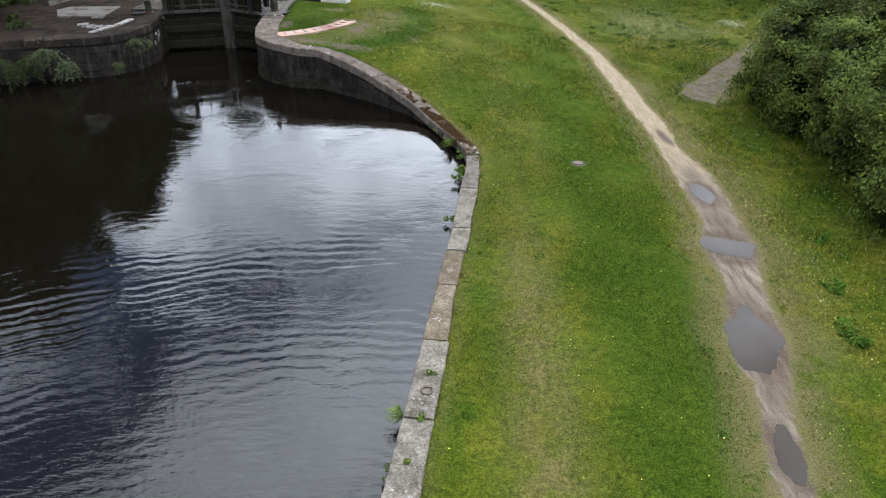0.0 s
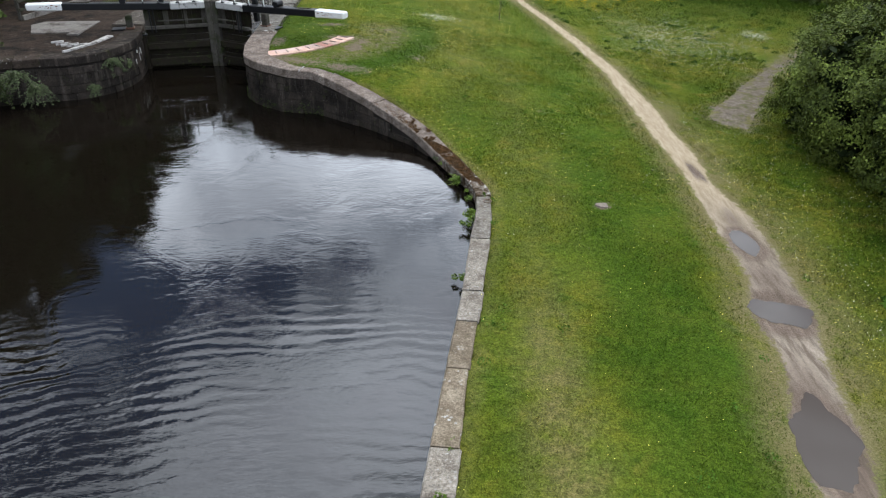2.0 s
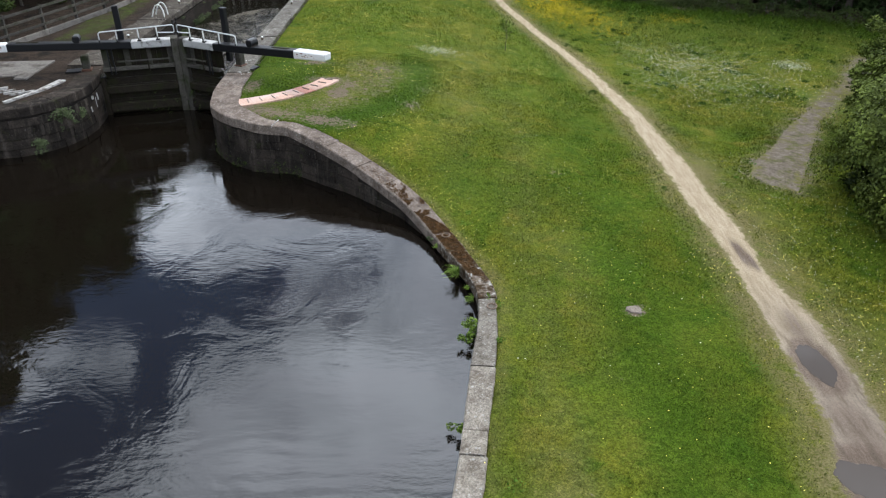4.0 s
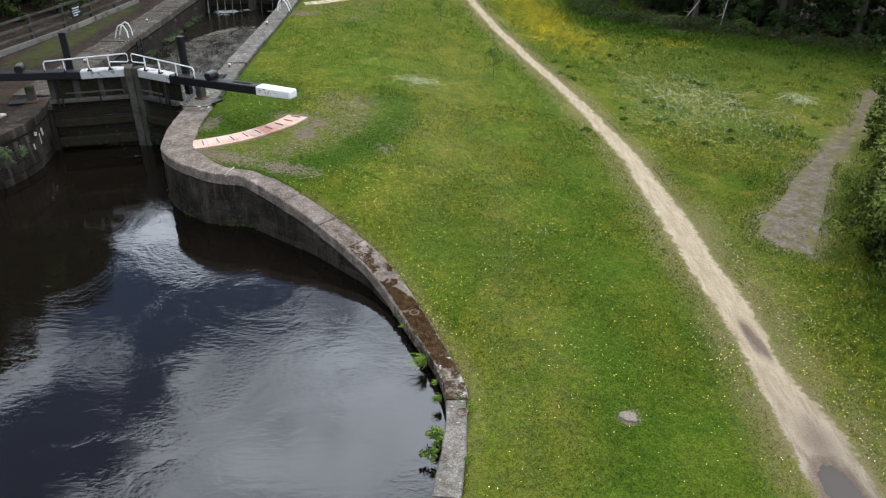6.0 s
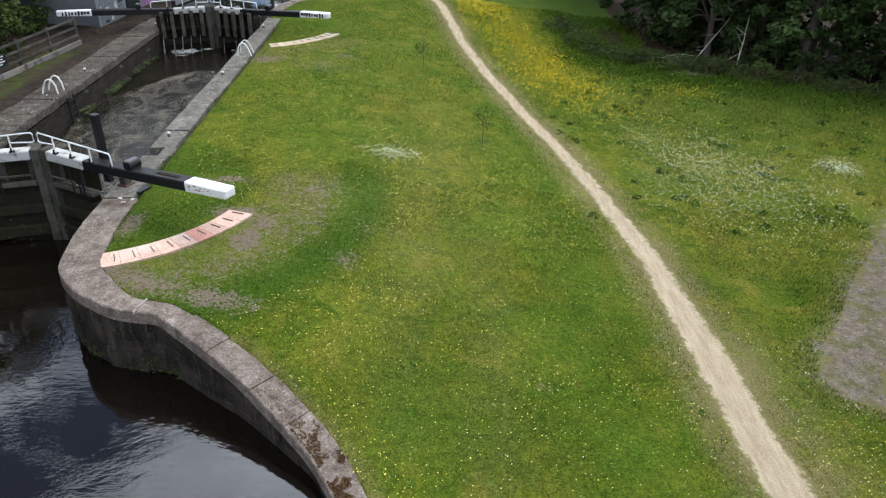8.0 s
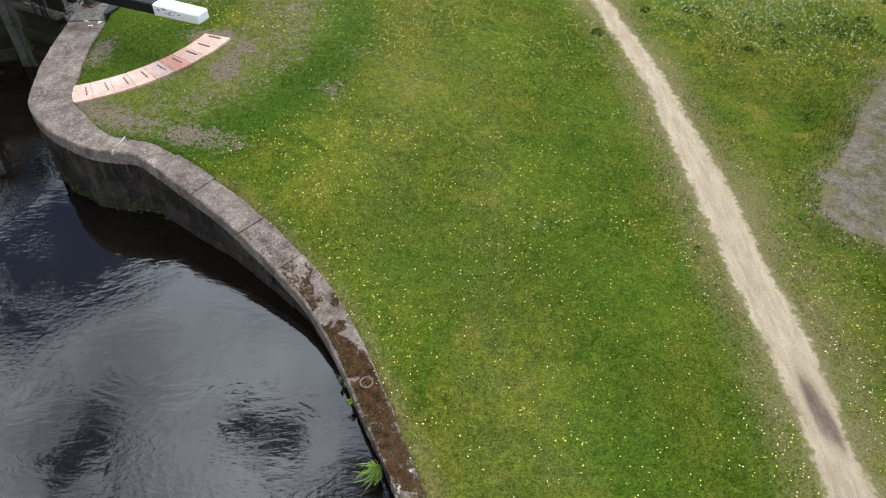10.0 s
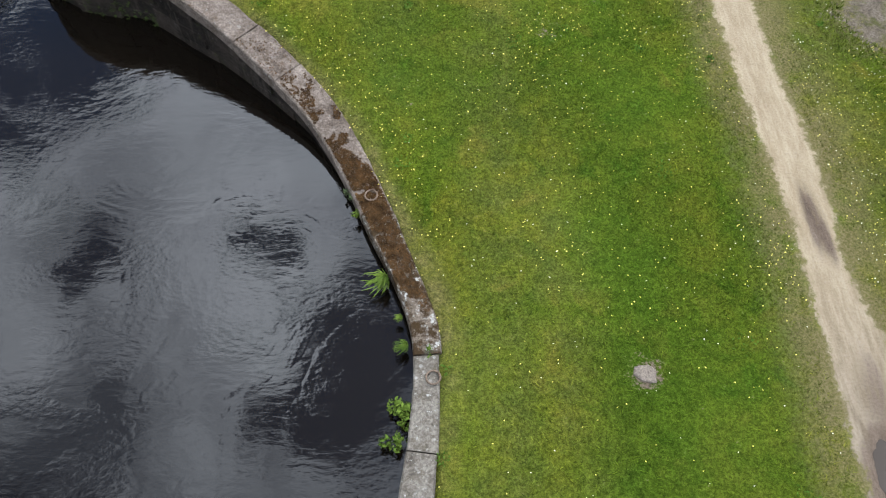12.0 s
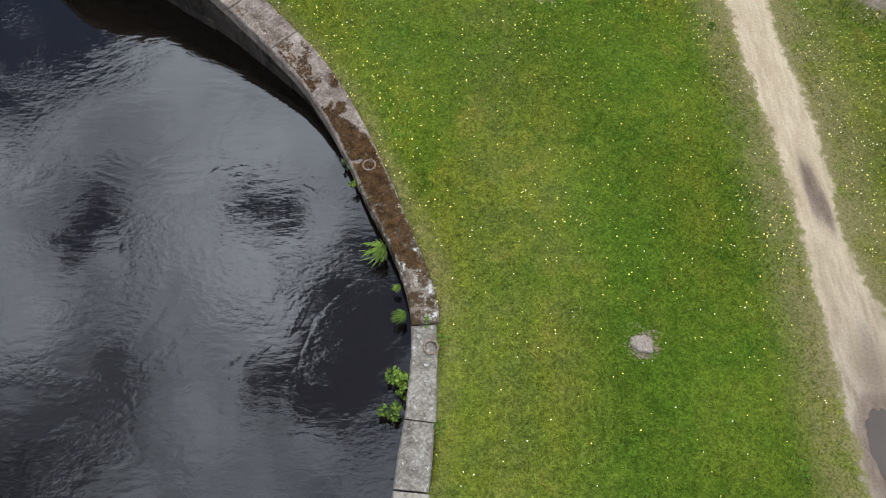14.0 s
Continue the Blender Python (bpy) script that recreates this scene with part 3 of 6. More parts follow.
def tube(bm, points, r, sides=8, closed=False, r_end=None):
    """A round bar along the points."""
    pts = [Vector(p) for p in points]
    n = len(pts)
    rings = []
    for i, p in enumerate(pts):
        a = pts[(i - 1) % n] if (closed or i) else p
        b = pts[(i + 1) % n] if (closed or i < n - 1) else p
        d = (b - a).normalized()
        u = d.cross(Vector((0, 0, 1)))
        u = (u if u.length > 0.05 else d.cross(Vector((1, 0, 0)))).normalized()
        w = d.cross(u)
        rr = r if r_end is None else r + (r_end - r) * i / (n - 1)
        rings.append([bm.verts.new(p + (u * math.cos(2 * math.pi * k / sides) + w * math.sin(2 * math.pi * k / sides)) * rr) for k in range(sides)])
    for i in range(n if closed else n - 1):
        a, b = rings[i], rings[(i + 1) % n]
        for k in range(sides):
            bm.faces.new((a[k], a[(k + 1) % sides], b[(k + 1) % sides], b[k]))
    if not closed:
        bm.faces.new(rings[0][::-1])
        bm.faces.new(rings[-1])
    return bm


def spline(ctrl, step):
    """Points at even steps along a Catmull-Rom curve through the control rows."""
    c = np.array(ctrl, float)
    p = np.vstack([2 * c[0] - c[1], c, 2 * c[-1] - c[-2]])
    out = []
    for i in range(1, len(p) - 2):
        for t in np.linspace(0, 1, 24, endpoint=False):
            out.append(0.5 * ((2 * p[i]) + (p[i + 1] - p[i - 1]) * t + (2 * p[i - 1] - 5 * p[i] + 4 * p[i + 1] - p[i + 2]) * t * t
                              + (3 * p[i] - p[i - 1] - 3 * p[i + 1] + p[i + 2]) * t ** 3))
    out = np.array(out + [c[-1]])
    s = np.r_[0, np.cumsum(np.linalg.norm(np.diff(out[:, :2], axis=0), axis=1))]
    k = np.linspace(0, s[-1], max(2, int(round(s[-1] / step)) + 1))
    return np.stack([np.interp(k, s, out[:, j]) for j in range(c.shape[1])], 1), k


def inside(poly, x, y):
    r = np.zeros(x.shape, bool)
    for (x0, y0), (x1, y1) in zip(poly, np.roll(poly, -1, 0)):
        hitm = ((y0 > y) != (y1 > y))
        with np.errstate(divide="ignore", invalid="ignore"):
            r ^= hitm & (x < (x1 - x0) * (y - y0) / (y1 - y0) + x0)
    return r


def line_dist(pts, x, y, width=None, closed=False):
    """Distance to a polyline; with widths, to the edges of a ribbon."""
    best = np.full(x.shape, 1e9)
    q = np.vstack([pts, pts[:1]]) if closed else pts
    for i in range(len(q) - 1):
        a, d = q[i, :2], q[i + 1, :2] - q[i, :2]
        t = np.clip(((x - a[0]) * d[0] + (y - a[1]) * d[1]) / max(1e-9, d @ d), 0, 1)
        r = np.hypot(x - a[0] - t * d[0], y - a[1] - t * d[1])
        if width is not None:
            r = r - (width[i] * (1 - t) + width[i + 1] * t)
        best = np.minimum(best, r)
    return best


# ---- plan: the banks, the track, the gravel ----
# the towpath side's water edge, from downstream to the tail gates: x, y, coping width
BANK = [(-2.87, -10, 0.42), (-1.42, 0.0, 0.42), (-0.54, 6.1, 0.42), (-0.21, 8.37, 0.40), (0.11, 10.69, 0.34), (0.35, 12.3, 0.34), (0.46, 13.22, 0.36), (0.64, 14.75, 0.39), (0.75, 15.5, 0.35),
        (0.81, 16.2, 0.30), (0.79, 16.7, 0.30), (0.70, 17.12, 0.28), (0.50, 17.66, 0.29), (0.20, 18.32, 0.36), (-0.07, 18.97, 0.38), (-0.39, 19.62, 0.41), (-0.77, 20.22, 0.44),
        (-1.14, 20.64, 0.46), (-1.63, 21.13, 0.49), (-2.2, 21.66, 0.49), (-2.7, 22.04, 0.48), (-3.24, 22.45, 0.44), (-3.72, 22.81, 0.38), (-4.11, 22.87, 0.38), (-4.62, 22.98, 0.48),
        (-5.21, 23.34, 0.60), (-5.7, 23.8, 0.66), (-6.02, 24.3, 0.72), (-6.18, 25.0, 0.76), (-6.30, 25.84, 0.75), (-6.34, 27.3, 0.74)]
BANK_C, BANK_S = spline(BANK, 0.12)
LEFT = [(-10.51, 28.24, 0.6), (-10.24, 27.09, 0.6), (-10.16, 25.94, 0.6), (-10.48, 24.89, 0.6), (-11.31, 24.17, 0.6), (-12.48, 23.88, 0.6), (-13.94, 23.36, 0.6), (-17.55, 22.21, 0.6), (-23.4, 19.53, 0.6)]
LEFT_C, LEFT_S = spline(LEFT, 0.15)
LX0, LX1, LY0, LY1 = -10.53, -6.34, 28.24, 45.46
lower = np.vstack([BANK_C[::2, :2], BANK_C[-1:, :2], [(LX1, LY0), (LX1, LY1), (LX0, LY1)], LEFT_C[:, :2], [(-30, 8), (-34, -40), (-7, -40)]])
UPPER_BANK, _ = spline([(LX1, LY1, 0.5), (-6.24, 47.2, 0.5), (-5.36, 48.9, 0.5), (-3.7, 49.6, 0.5), (-1.95, 49.9, 0.5), (-0.4, 51.4, 0.5), (3, 58.3, 0.5), (8, 71.7, 0.5)], 0.3)
upper = np.vstack([UPPER_BANK[:, :2], [(-29, 78), (-18.5, 58.3), (-11.9, 50.15), (LX0, 47.4), (LX0, LY1)]])
PATH = [(2.6, -12, 0.3), (4.1, 2, 0.26), (4.68, 5.7, 0.22), (4.88, 6.6, 0.24), (5.10, 7.5, 0.25), (5.30, 8.35, 0.38), (5.48, 9.1, 0.48), (5.62, 9.8, 0.40), (5.90, 11.0, 0.36), (6.09, 12.3, 0.54),
        (6.28, 13.3, 0.42), (6.38, 14.2, 0.42), (6.42, 15.2, 0.45), (6.41, 16.4, 0.44), (6.31, 17.5, 0.30), (6.32, 18.2, 0.28), (6.36, 19.1, 0.35), (6.36, 19.9, 0.36), (6.29, 20.8, 0.35), (6.24, 21.8, 0.33), (6.22, 23.1, 0.36),
        (6.11, 25.1, 0.31), (6.0, 27.0, 0.26), (5.65, 29.3, 0.25), (4.98, 33.0, 0.22), (4.2, 36.0, 0.22), (3.63, 38.5, 0.22), (3.0, 41.4, 0.22), (1.55, 49.6, 0.22), (0.5, 58, 0.25), (2, 90, 0.3)]
PATH_C, _ = spline(PATH, 0.5)
GRAVEL = np.array([(8.08, 22.8), (8.5, 23.65), (9.4, 24.7), (10.5, 26.3), (11.93, 27.97), (12.8, 29.0), (13.86, 30.2), (16.2, 34.0), (16.6, 33.8), (14.3, 30.3), (12.95, 28.7), (11.35, 26.25), (10.0, 23.7), (8.95, 21.8), (8.35, 22.15)])
# puddles: centre, half length and half width, then the outline's corners in those units
PUDDLES = [(6.34, 14.85, 0.56, 0.24, ((-0.95, 0.6), (0.2, 1.0), (1.0, 0.1), (0.7, -0.6), (-0.1, -0.95), (-0.85, -0.3))),
           (6.07, 12.28, 0.55, 0.54, ((-1.0, 0.04), (-0.75, 0.76), (-0.2, 0.66), (0.4, 0.48), (1.0, 0.14), (0.85, -0.4), (0.4, -0.84), (-0.1, -0.66), (-0.6, -0.47))),
           (5.37, 9.05, 1.01, 0.49, ((0.4, 1.0), (0.82, 0.45), (1.0, -0.04), (0.42, -0.52), (-0.25, -1.0), (-0.7, -0.85), (-1.0, -0.5), (-0.85, 0.1), (-0.66, 0.4), (-0.1, 0.7))),
           (4.85, 6.37, 0.55, 0.19, ((0.3, 1.0), (0.95, 0.9), (1.0, -0.1), (0.55, -0.7), (-0.1, -1.0), (-0.75, -0.85), (-1.0, -0.3), (-0.6, 0.35)))]


def ground_height(x, y):
    z = land(x, y)
    for px, py, a, w, corners in PUDDLES:
        r = np.hypot((x - px), (y - py) * 0.7)
        k = 1 - smooth((r - 0.75) / 0.7)
        z = z * (1 - k) + (float(land(np.array(px), np.array(py))) - 0.02) * k
    return z


def axis(lo, hi, step, far):
    a = list(np.arange(lo, hi + 1e-6, step))
    d, v = step, hi
    while v < far:
        d *= 1.22
        v += d
        a.append(v)
    d, v = step, lo
    while v > -far:
        d *= 1.22
        v -= d
        a.insert(0, v)
    return np.array(a)


def turf_masks(x, y):
    """Where the grass is rich green and where painted shade darkens it, where it is worn, where soil shows, where the
    wood's litter and painted floor shade lie.
    """
    ra = np.hypot(x + 6.4, y - 27.9)
    rb = np.hypot(x + 6.45, y - 44.65)
    lush_shade = (1 - smooth((rb - 4.6) / 1.0)) * 0.35
    strip = smooth((x - 2.35 - 0.03 * (y - 10)) / 0.8) * (1 - smooth((x - 4.65 + 0.02 * (y - 10) - 1.2 * smooth((y - 13) / 5)) / 0.6))
    lush_shade = lush_shade + 0.72 * strip * (1 - smooth((y - 11) / 8)) + 0.25 * strip * smooth((y - 12) / 5) * (1 - smooth((y - 25) / 5))
    lush_shade = lush_shade + 0.5 * np.exp(-((x - 4.2) / 0.7) ** 2 - ((y - 30) / 6) ** 2) + 0.55 * np.exp(-((x - 1.9) / 1.3) ** 2 - ((y - 21.0) / 1.1) ** 2) + 0.5 * np.exp(-((x - 0.4) / 0.8) ** 2 - ((y - 21.6) / 1.2) ** 2)
    lush_shade = lush_shade + 0.4 * np.exp(-((x - 3.7) / 0.5) ** 2 - ((y - 18.5) / 2.5) ** 2) + 0.35 * np.exp(-((x - 0.95) / 0.4) ** 2 - ((y - 12.5) / 4.0) ** 2)
    bare = np.zeros(x.shape)
    for bx, by, sx_, sy_, amt in ((-4.6, 23.9, 0.9, 0.35, 0.72), (-3.85, 23.65, 0.7, 0.35, 0.72), (-3.0, 23.35, 0.8, 0.35, 0.66), (-2.5, 23.2, 0.6, 0.35, 0.60), (-2.78, 25.5, 0.38, 0.7, 0.82), (-2.55, 26.3, 0.4, 0.5, 0.70), (-3.3, 26.75, 0.6, 0.35, 0.85),
                                  (-5.35, 26.1, 0.30, 0.7, 0.75), (-5.0, 24.15, 0.5, 0.35, 0.66), (-3.83, 28.45, 0.8, 0.30, 0.62), (-1.7, 28.15, 0.5, 0.25, 0.68), (-3.3, 24.5, 1.4, 0.5, 0.40), (-0.75, 24.95, 0.5, 0.6, 0.45), (-0.35, 26.55, 0.35, 0.4, 0.40),
                                  (-5.1, 39.4, 0.9, 0.8, 0.60), (-3.1, 38.8, 1.6, 1.0, 0.40), (-2.2, 40.1, 0.7, 0.5, 0.46), (12.3, 43.0, 1.6, 0.7, 0.7), (2.85, 21.9, 0.25, 0.25, 0.45), (3.58, 16.2, 0.21, 0.21, 0.85)):
        bare = np.maximum(bare, amt * np.exp(-((x - bx) / sx_) ** 2 - ((y - by) / sy_) ** 2))
    ang = np.arctan2(y - 27.9, x + 6.4)
    ring = smooth((ang + 1.35) / 0.25) * (1 - smooth((ang - 0.15) / 0.3))
    disk = 1 - smooth((ra - 6.2) / 0.5)
    bare = np.maximum(bare, 0.36 * ring * (1 - smooth((ra - 5.2) / 0.5)) * smooth((ra - 3.4) / 0.4))
    lush_shade = lush_shade * (1 - disk * ring) + 1.0 * np.exp(-((ra - 5.95) / 0.60) ** 2) * ring + 0.65 * (ra < 3.2) + 0.35 * np.exp(-((ra - 5.2) / 0.5) ** 2) * ring
    worn = 1.0 * np.exp(-((x - 1.62 - 0.03 * (y - 8)) / 0.55) ** 2) * (0.30 + 0.70 * smooth((14 - y) / 4)) * (y < 27)
    worn = np.maximum(worn, 0.42 * np.exp(-((x - 0.55 - 0.05 * (y - 24)) / 0.8) ** 2 - ((y - 26.5) / 4.5) ** 2))
    worn = np.maximum(worn, 0.30 * np.exp(-((x - 2.6) / 0.5) ** 2 - ((y - 17.0) / 3.5) ** 2))
    worn = np.maximum(worn, 0.25 * np.exp(-((x - 0.9) / 1.5) ** 2) * smooth((40 - y) / 10) * smooth((y - 20) / 6))
    worn = np.maximum(worn, 0.62 * np.exp(-((ra - 4.3) / 0.9) ** 2) * ring)
    worn = np.maximum(worn, 0.25 * (x < -11))
    lush_shade = np.maximum(lush_shade, 0.8 * (x < -11))
    worn = np.maximum(worn, 0.6 * np.exp(-((rb - 4.6) / 0.8) ** 2) * (y < 43))
    cope = line_dist(BANK_C, x, y)
    worn = np.maximum(worn, (0.5 + 0.5 * (y > 16.5)) * (1 - smooth((cope - 0.42) / 0.35)) * (y < 22.5))
    dpath = line_dist(PATH_C, x, y, PATH_C[:, 2])
    worn = np.maximum(worn, 0.62 * (1 - smooth((dpath - 0.10) / 0.60)))
    right = (x > 6.3) * smooth((y - 6) / 4) * (1 - smooth((y - 22) / 5))
    worn = np.maximum(worn, 0.62 * right * (1 - smooth((dpath - 0.5) / 1.3)))
    worn = np.maximum(worn, 0.12 * smooth((x - 6.2) / 1.5) * smooth((y - 24) / 3) * (1 - smooth((y - 38) / 5)))
    # Grass painted darker towards the wood, its shade put into the green.
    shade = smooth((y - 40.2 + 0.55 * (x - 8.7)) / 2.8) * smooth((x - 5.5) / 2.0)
    lush_shade = np.maximum(lush_shade, 0.9 * shade)
    lush_shade = np.maximum(lush_shade, 0.45 * smooth((y - 33) / 4) * smooth((x - 2.0) / 2.0))
    # Leaf litter plus painted shade on the wood's floor; hedge darkens the ground alike.
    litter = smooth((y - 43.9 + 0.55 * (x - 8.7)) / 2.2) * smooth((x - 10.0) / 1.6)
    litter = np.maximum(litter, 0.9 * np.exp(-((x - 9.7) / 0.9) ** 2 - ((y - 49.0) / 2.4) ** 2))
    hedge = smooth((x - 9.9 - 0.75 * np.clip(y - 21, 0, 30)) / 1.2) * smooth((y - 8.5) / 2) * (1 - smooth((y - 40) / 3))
    return np.clip(lush_shade, 0, 1), np.clip(worn, 0, 1), bare, np.clip(np.maximum(litter, hedge * 0.8), 0, 1)


def build_ground():
    xs, ys = axis(-15.0, 14.0, 0.145, 900), axis(3.0, 52.0, 0.16, 900)
    X, Y = np.meshgrid(xs, ys)
    x, y = X.ravel(), Y.ravel()
    z = ground_height(x, y)
    rs = np.random.RandomState(3)
    calm = np.ones(x.shape)
    for px, py, a, w, corners in PUDDLES:
        calm = np.minimum(calm, smooth((np.hypot((x - px), (y - py) * 0.7) - 0.7) / 0.6))
    z = z + calm * (0.015 * np.sin(x * 1.7 + 0.6 * np.sin(y)) * np.sin(y * 1.3) + rs.uniform(-0.006, 0.006, x.shape))
    wet_in = np.zeros(x.shape, bool)
    for poly in (lower, upper):
        near = line_dist(poly, x, y, closed=True)
        isin = inside(poly, x, y)
        wet_in |= isin | (near < 0.17)
    z = np.where(wet_in, -1.6, z)
    under = (line_dist(BANK_C, x, y, BANK_C[:, 2]) < -0.07) | ((x > LX1 - 0.2) & (x < LX1 + 0.66) & (y > 27.0) & (y < 46.2)) | ((x < LX0 + 0.2) & (x > LX0 - 0.98) & (y > 28.0) & (y < 46.2))
    z = np.where(under & ~wet_in, z - 0.16, z)
    far_rise = smooth((np.hypot(x, y - 25) - 60) / 300) * 4
    z = z + np.where(wet_in, 0, far_rise)
    n, k = X.shape
    i = np.arange((n - 1) * (k - 1))
    r, c = i // (k - 1), i % (k - 1)
    a = r * k + c
    faces = np.stack([a, a + 1, a + k + 1, a + k], 1)
    ob = raw("ground", np.stack([x, y, z], 1).tolist(), faces.tolist(), M_GROUND, smooth_shade=True)
    me = ob.data

    def put(name, v):
        me.attributes.new(name, "FLOAT", "POINT").data.foreach_set("value", np.ascontiguousarray(v, dtype=np.float32))

    put("path", np.clip(line_dist(PATH_C, x, y, PATH_C[:, 2]), -2, 4))
    gd = line_dist(GRAVEL, x, y, closed=True)
    put("gravel", np.clip(np.where(inside(GRAVEL, x, y), -gd, gd), -2, 4))
    lush_shade, worn, bare, litter = turf_masks(x, y)
    put("lush_shade", lush_shade)
    put("bare", bare)
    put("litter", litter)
    put("worn", worn)
    wet = np.zeros(x.shape)
    for px, py, a, w in ((6.36, 18.6, 0.75, 0.16), (6.42, 18.2, 0.5, 0.13), (6.42, 15.9, 0.8, 0.35), (6.25, 13.4, 1.2, 0.6), (5.65, 10.0, 1.3, 0.45), (5.2, 7.7, 0.8, 0.4), (6.6, 14.6, 0.5, 0.3)):
        wet = np.maximum(wet, (1.0 if py > 17 else 0.62) * np.exp(-((x - px) / w) ** 2 - ((y - py) / a) ** 2))
    for px, py, a, w, corners in PUDDLES:
        re = np.hypot((x - px) / (w + 0.12), (y - py) / (a + 0.2))
        wet = np.maximum(wet, 0.75 * (1 - smooth((re - 0.85) / 0.5)))
    put("wet", wet)
    put("mud", smooth((18.5 - y) / 5))
    put("quay", np.where((x < -10.2) & (x > -13.6) & (y > 23), 1.0 - 0.38 * (smooth((y - 29.5) / 3) * (1 - smooth((y - 40) / 3)) * smooth((-12.0 - x) / 0.5)), smooth((-8 - x) / 2) * (y > 23)))
    return tagged(ob, "mown green grass with worn sandy track beside the canal", "ground", kind="structure")


ground = build_ground()


def flat_sheet(name, outline, z, material, label):
    me_v = [(px, py, z) for px, py in outline]
    return tagged(raw(name, me_v, [list(range(len(me_v)))], material), label, "water", kind="structure")


flat_sheet("canal_water", [*[(p[0] + 0.12, p[1]) for p in BANK_C[::2]], (-6.24, 27.9), (-10.63, 27.9), (-25, 27.9), (-60, 27.9), (-60, -40), (-6, -40)], WATER_Z, M_WATER, "dark rippled canal water reflecting clouds")
flat_sheet("upper_water", upper, UPPER_Z, M_UPPER, "bright upper pound water behind the gates")


def chamber_water():
    xs, ys = np.linspace(LX0 - 0.3, LX1 + 0.3, 30), np.linspace(28.25, 45.85, 110)
    X, Y = np.meshgrid(xs, ys)
    x, y = X.ravel(), Y.ravel()
    k = len(xs)
    faces = [(r * k + c, r * k + c + 1, (r + 1) * k + c + 1, (r + 1) * k + c) for r in range(len(ys) - 1) for c in range(k - 1)]
    ob = raw("chamber_water", np.stack([x, y, np.full(x.shape, CHAMBER_Z)], 1).tolist(), faces, M_CHAMBER)
    foam = np.exp(-((x + 9.65) / 0.75) ** 2 - ((y - 44.35) / 0.6) ** 2)
    for fx, fy, rx, ry, amt in ((-8.75, 44.7, 0.45, 0.28, 0.85), (-7.5, 44.45, 0.35, 0.25, 0.75), (-9.5, 43.6, 0.5, 0.25, 0.7), (-7.7, 41.1, 0.5, 0.18, 0.6)):
        foam = np.maximum(foam, amt * np.exp(-((x - fx) / rx) ** 2 - ((y - fy) / ry) ** 2))
    front = 0.25 * np.sin(2.9 * x + 1.0) + np.interp(x, (-10.5, -9.88, -9.25, -8.5, -7.5, -6.3), (37.6, 38.65, 40.0, 40.9, 41.15, 41.2))
    scum = (1 - smooth((y - front) / 0.35)) * (0.80 + 0.20 * np.exp(-((y - front) / 0.5) ** 2)) * (1 - 0.7 * np.exp(-((x + 10.2) / 0.5) ** 2 - ((y - 36.8) / 1.2) ** 2)) + 0.16
    for key, val in (("foam", foam), ("scum", scum)):
        ob.data.attributes.new(key, "FLOAT", "POINT").data.foreach_set("value", val.astype(np.float32))
    return tagged(ob, "dark foam-streaked water inside the lock chamber", "water", kind="structure")


chamber_water()


def puddle(px, py, a, w, corners, seed):
    """A sheet of still water with a worn, uneven rim."""
    rs = np.random.RandomState(seed)
    z = float(land(np.array(px), np.array(py))) - 0.02 + 0.005
    ring, _ = spline([(u * w, v * a) for u, v in (*corners[-2:], *corners, *corners[:2])], 0.02)
    k = len(ring)
    ring = ring[int(k * 1.6 / (len(corners) + 3)):int(k * (len(corners) + 1.6) / (len(corners) + 3))]
    t = np.arctan2(ring[:, 1] / a, ring[:, 0] / w)
    order = np.argsort(t)
    ring, t = ring[order], t[order]
    ph = rs.uniform(0, 6.28, 5)
    r = 1 + 0.035 * np.sin(5 * t + ph[0]) + 0.03 * np.sin(11 * t + ph[1]) + 0.014 * np.sin(19 * t + ph[2]) + 0.009 * np.sin(31 * t + ph[3]) + 0.006 * np.sin(47 * t + ph[4])
    vs = [(px + x * q, py + y * q, z) for (x, y), q in zip(ring, r)]
    return tagged(raw("puddle", vs, [list(range(len(vs)))], M_PUDDLE), "muddy grey puddle on the sandy track", "puddle", "puddles on the track", "structure")


for i, p in enumerate(PUDDLES):
    puddle(*p, 20 + i)


# ---- masonry ----
def frame_at(curve, s_all, s):
    """Point, tangent, land-side normal and width on a bank curve."""
    p = np.array([np.interp(s, s_all, curve[:, j]) for j in range(curve.shape[1])])
    a = np.array([np.interp(s - 0.1, s_all, curve[:, j]) for j in (0, 1)])
    b = np.array([np.interp(s + 0.1, s_all, curve[:, j]) for j in (0, 1)])
    t = (b - a) / max(1e-9, np.linalg.norm(b - a))
    return p, t, np.array([t[1], -t[0]])


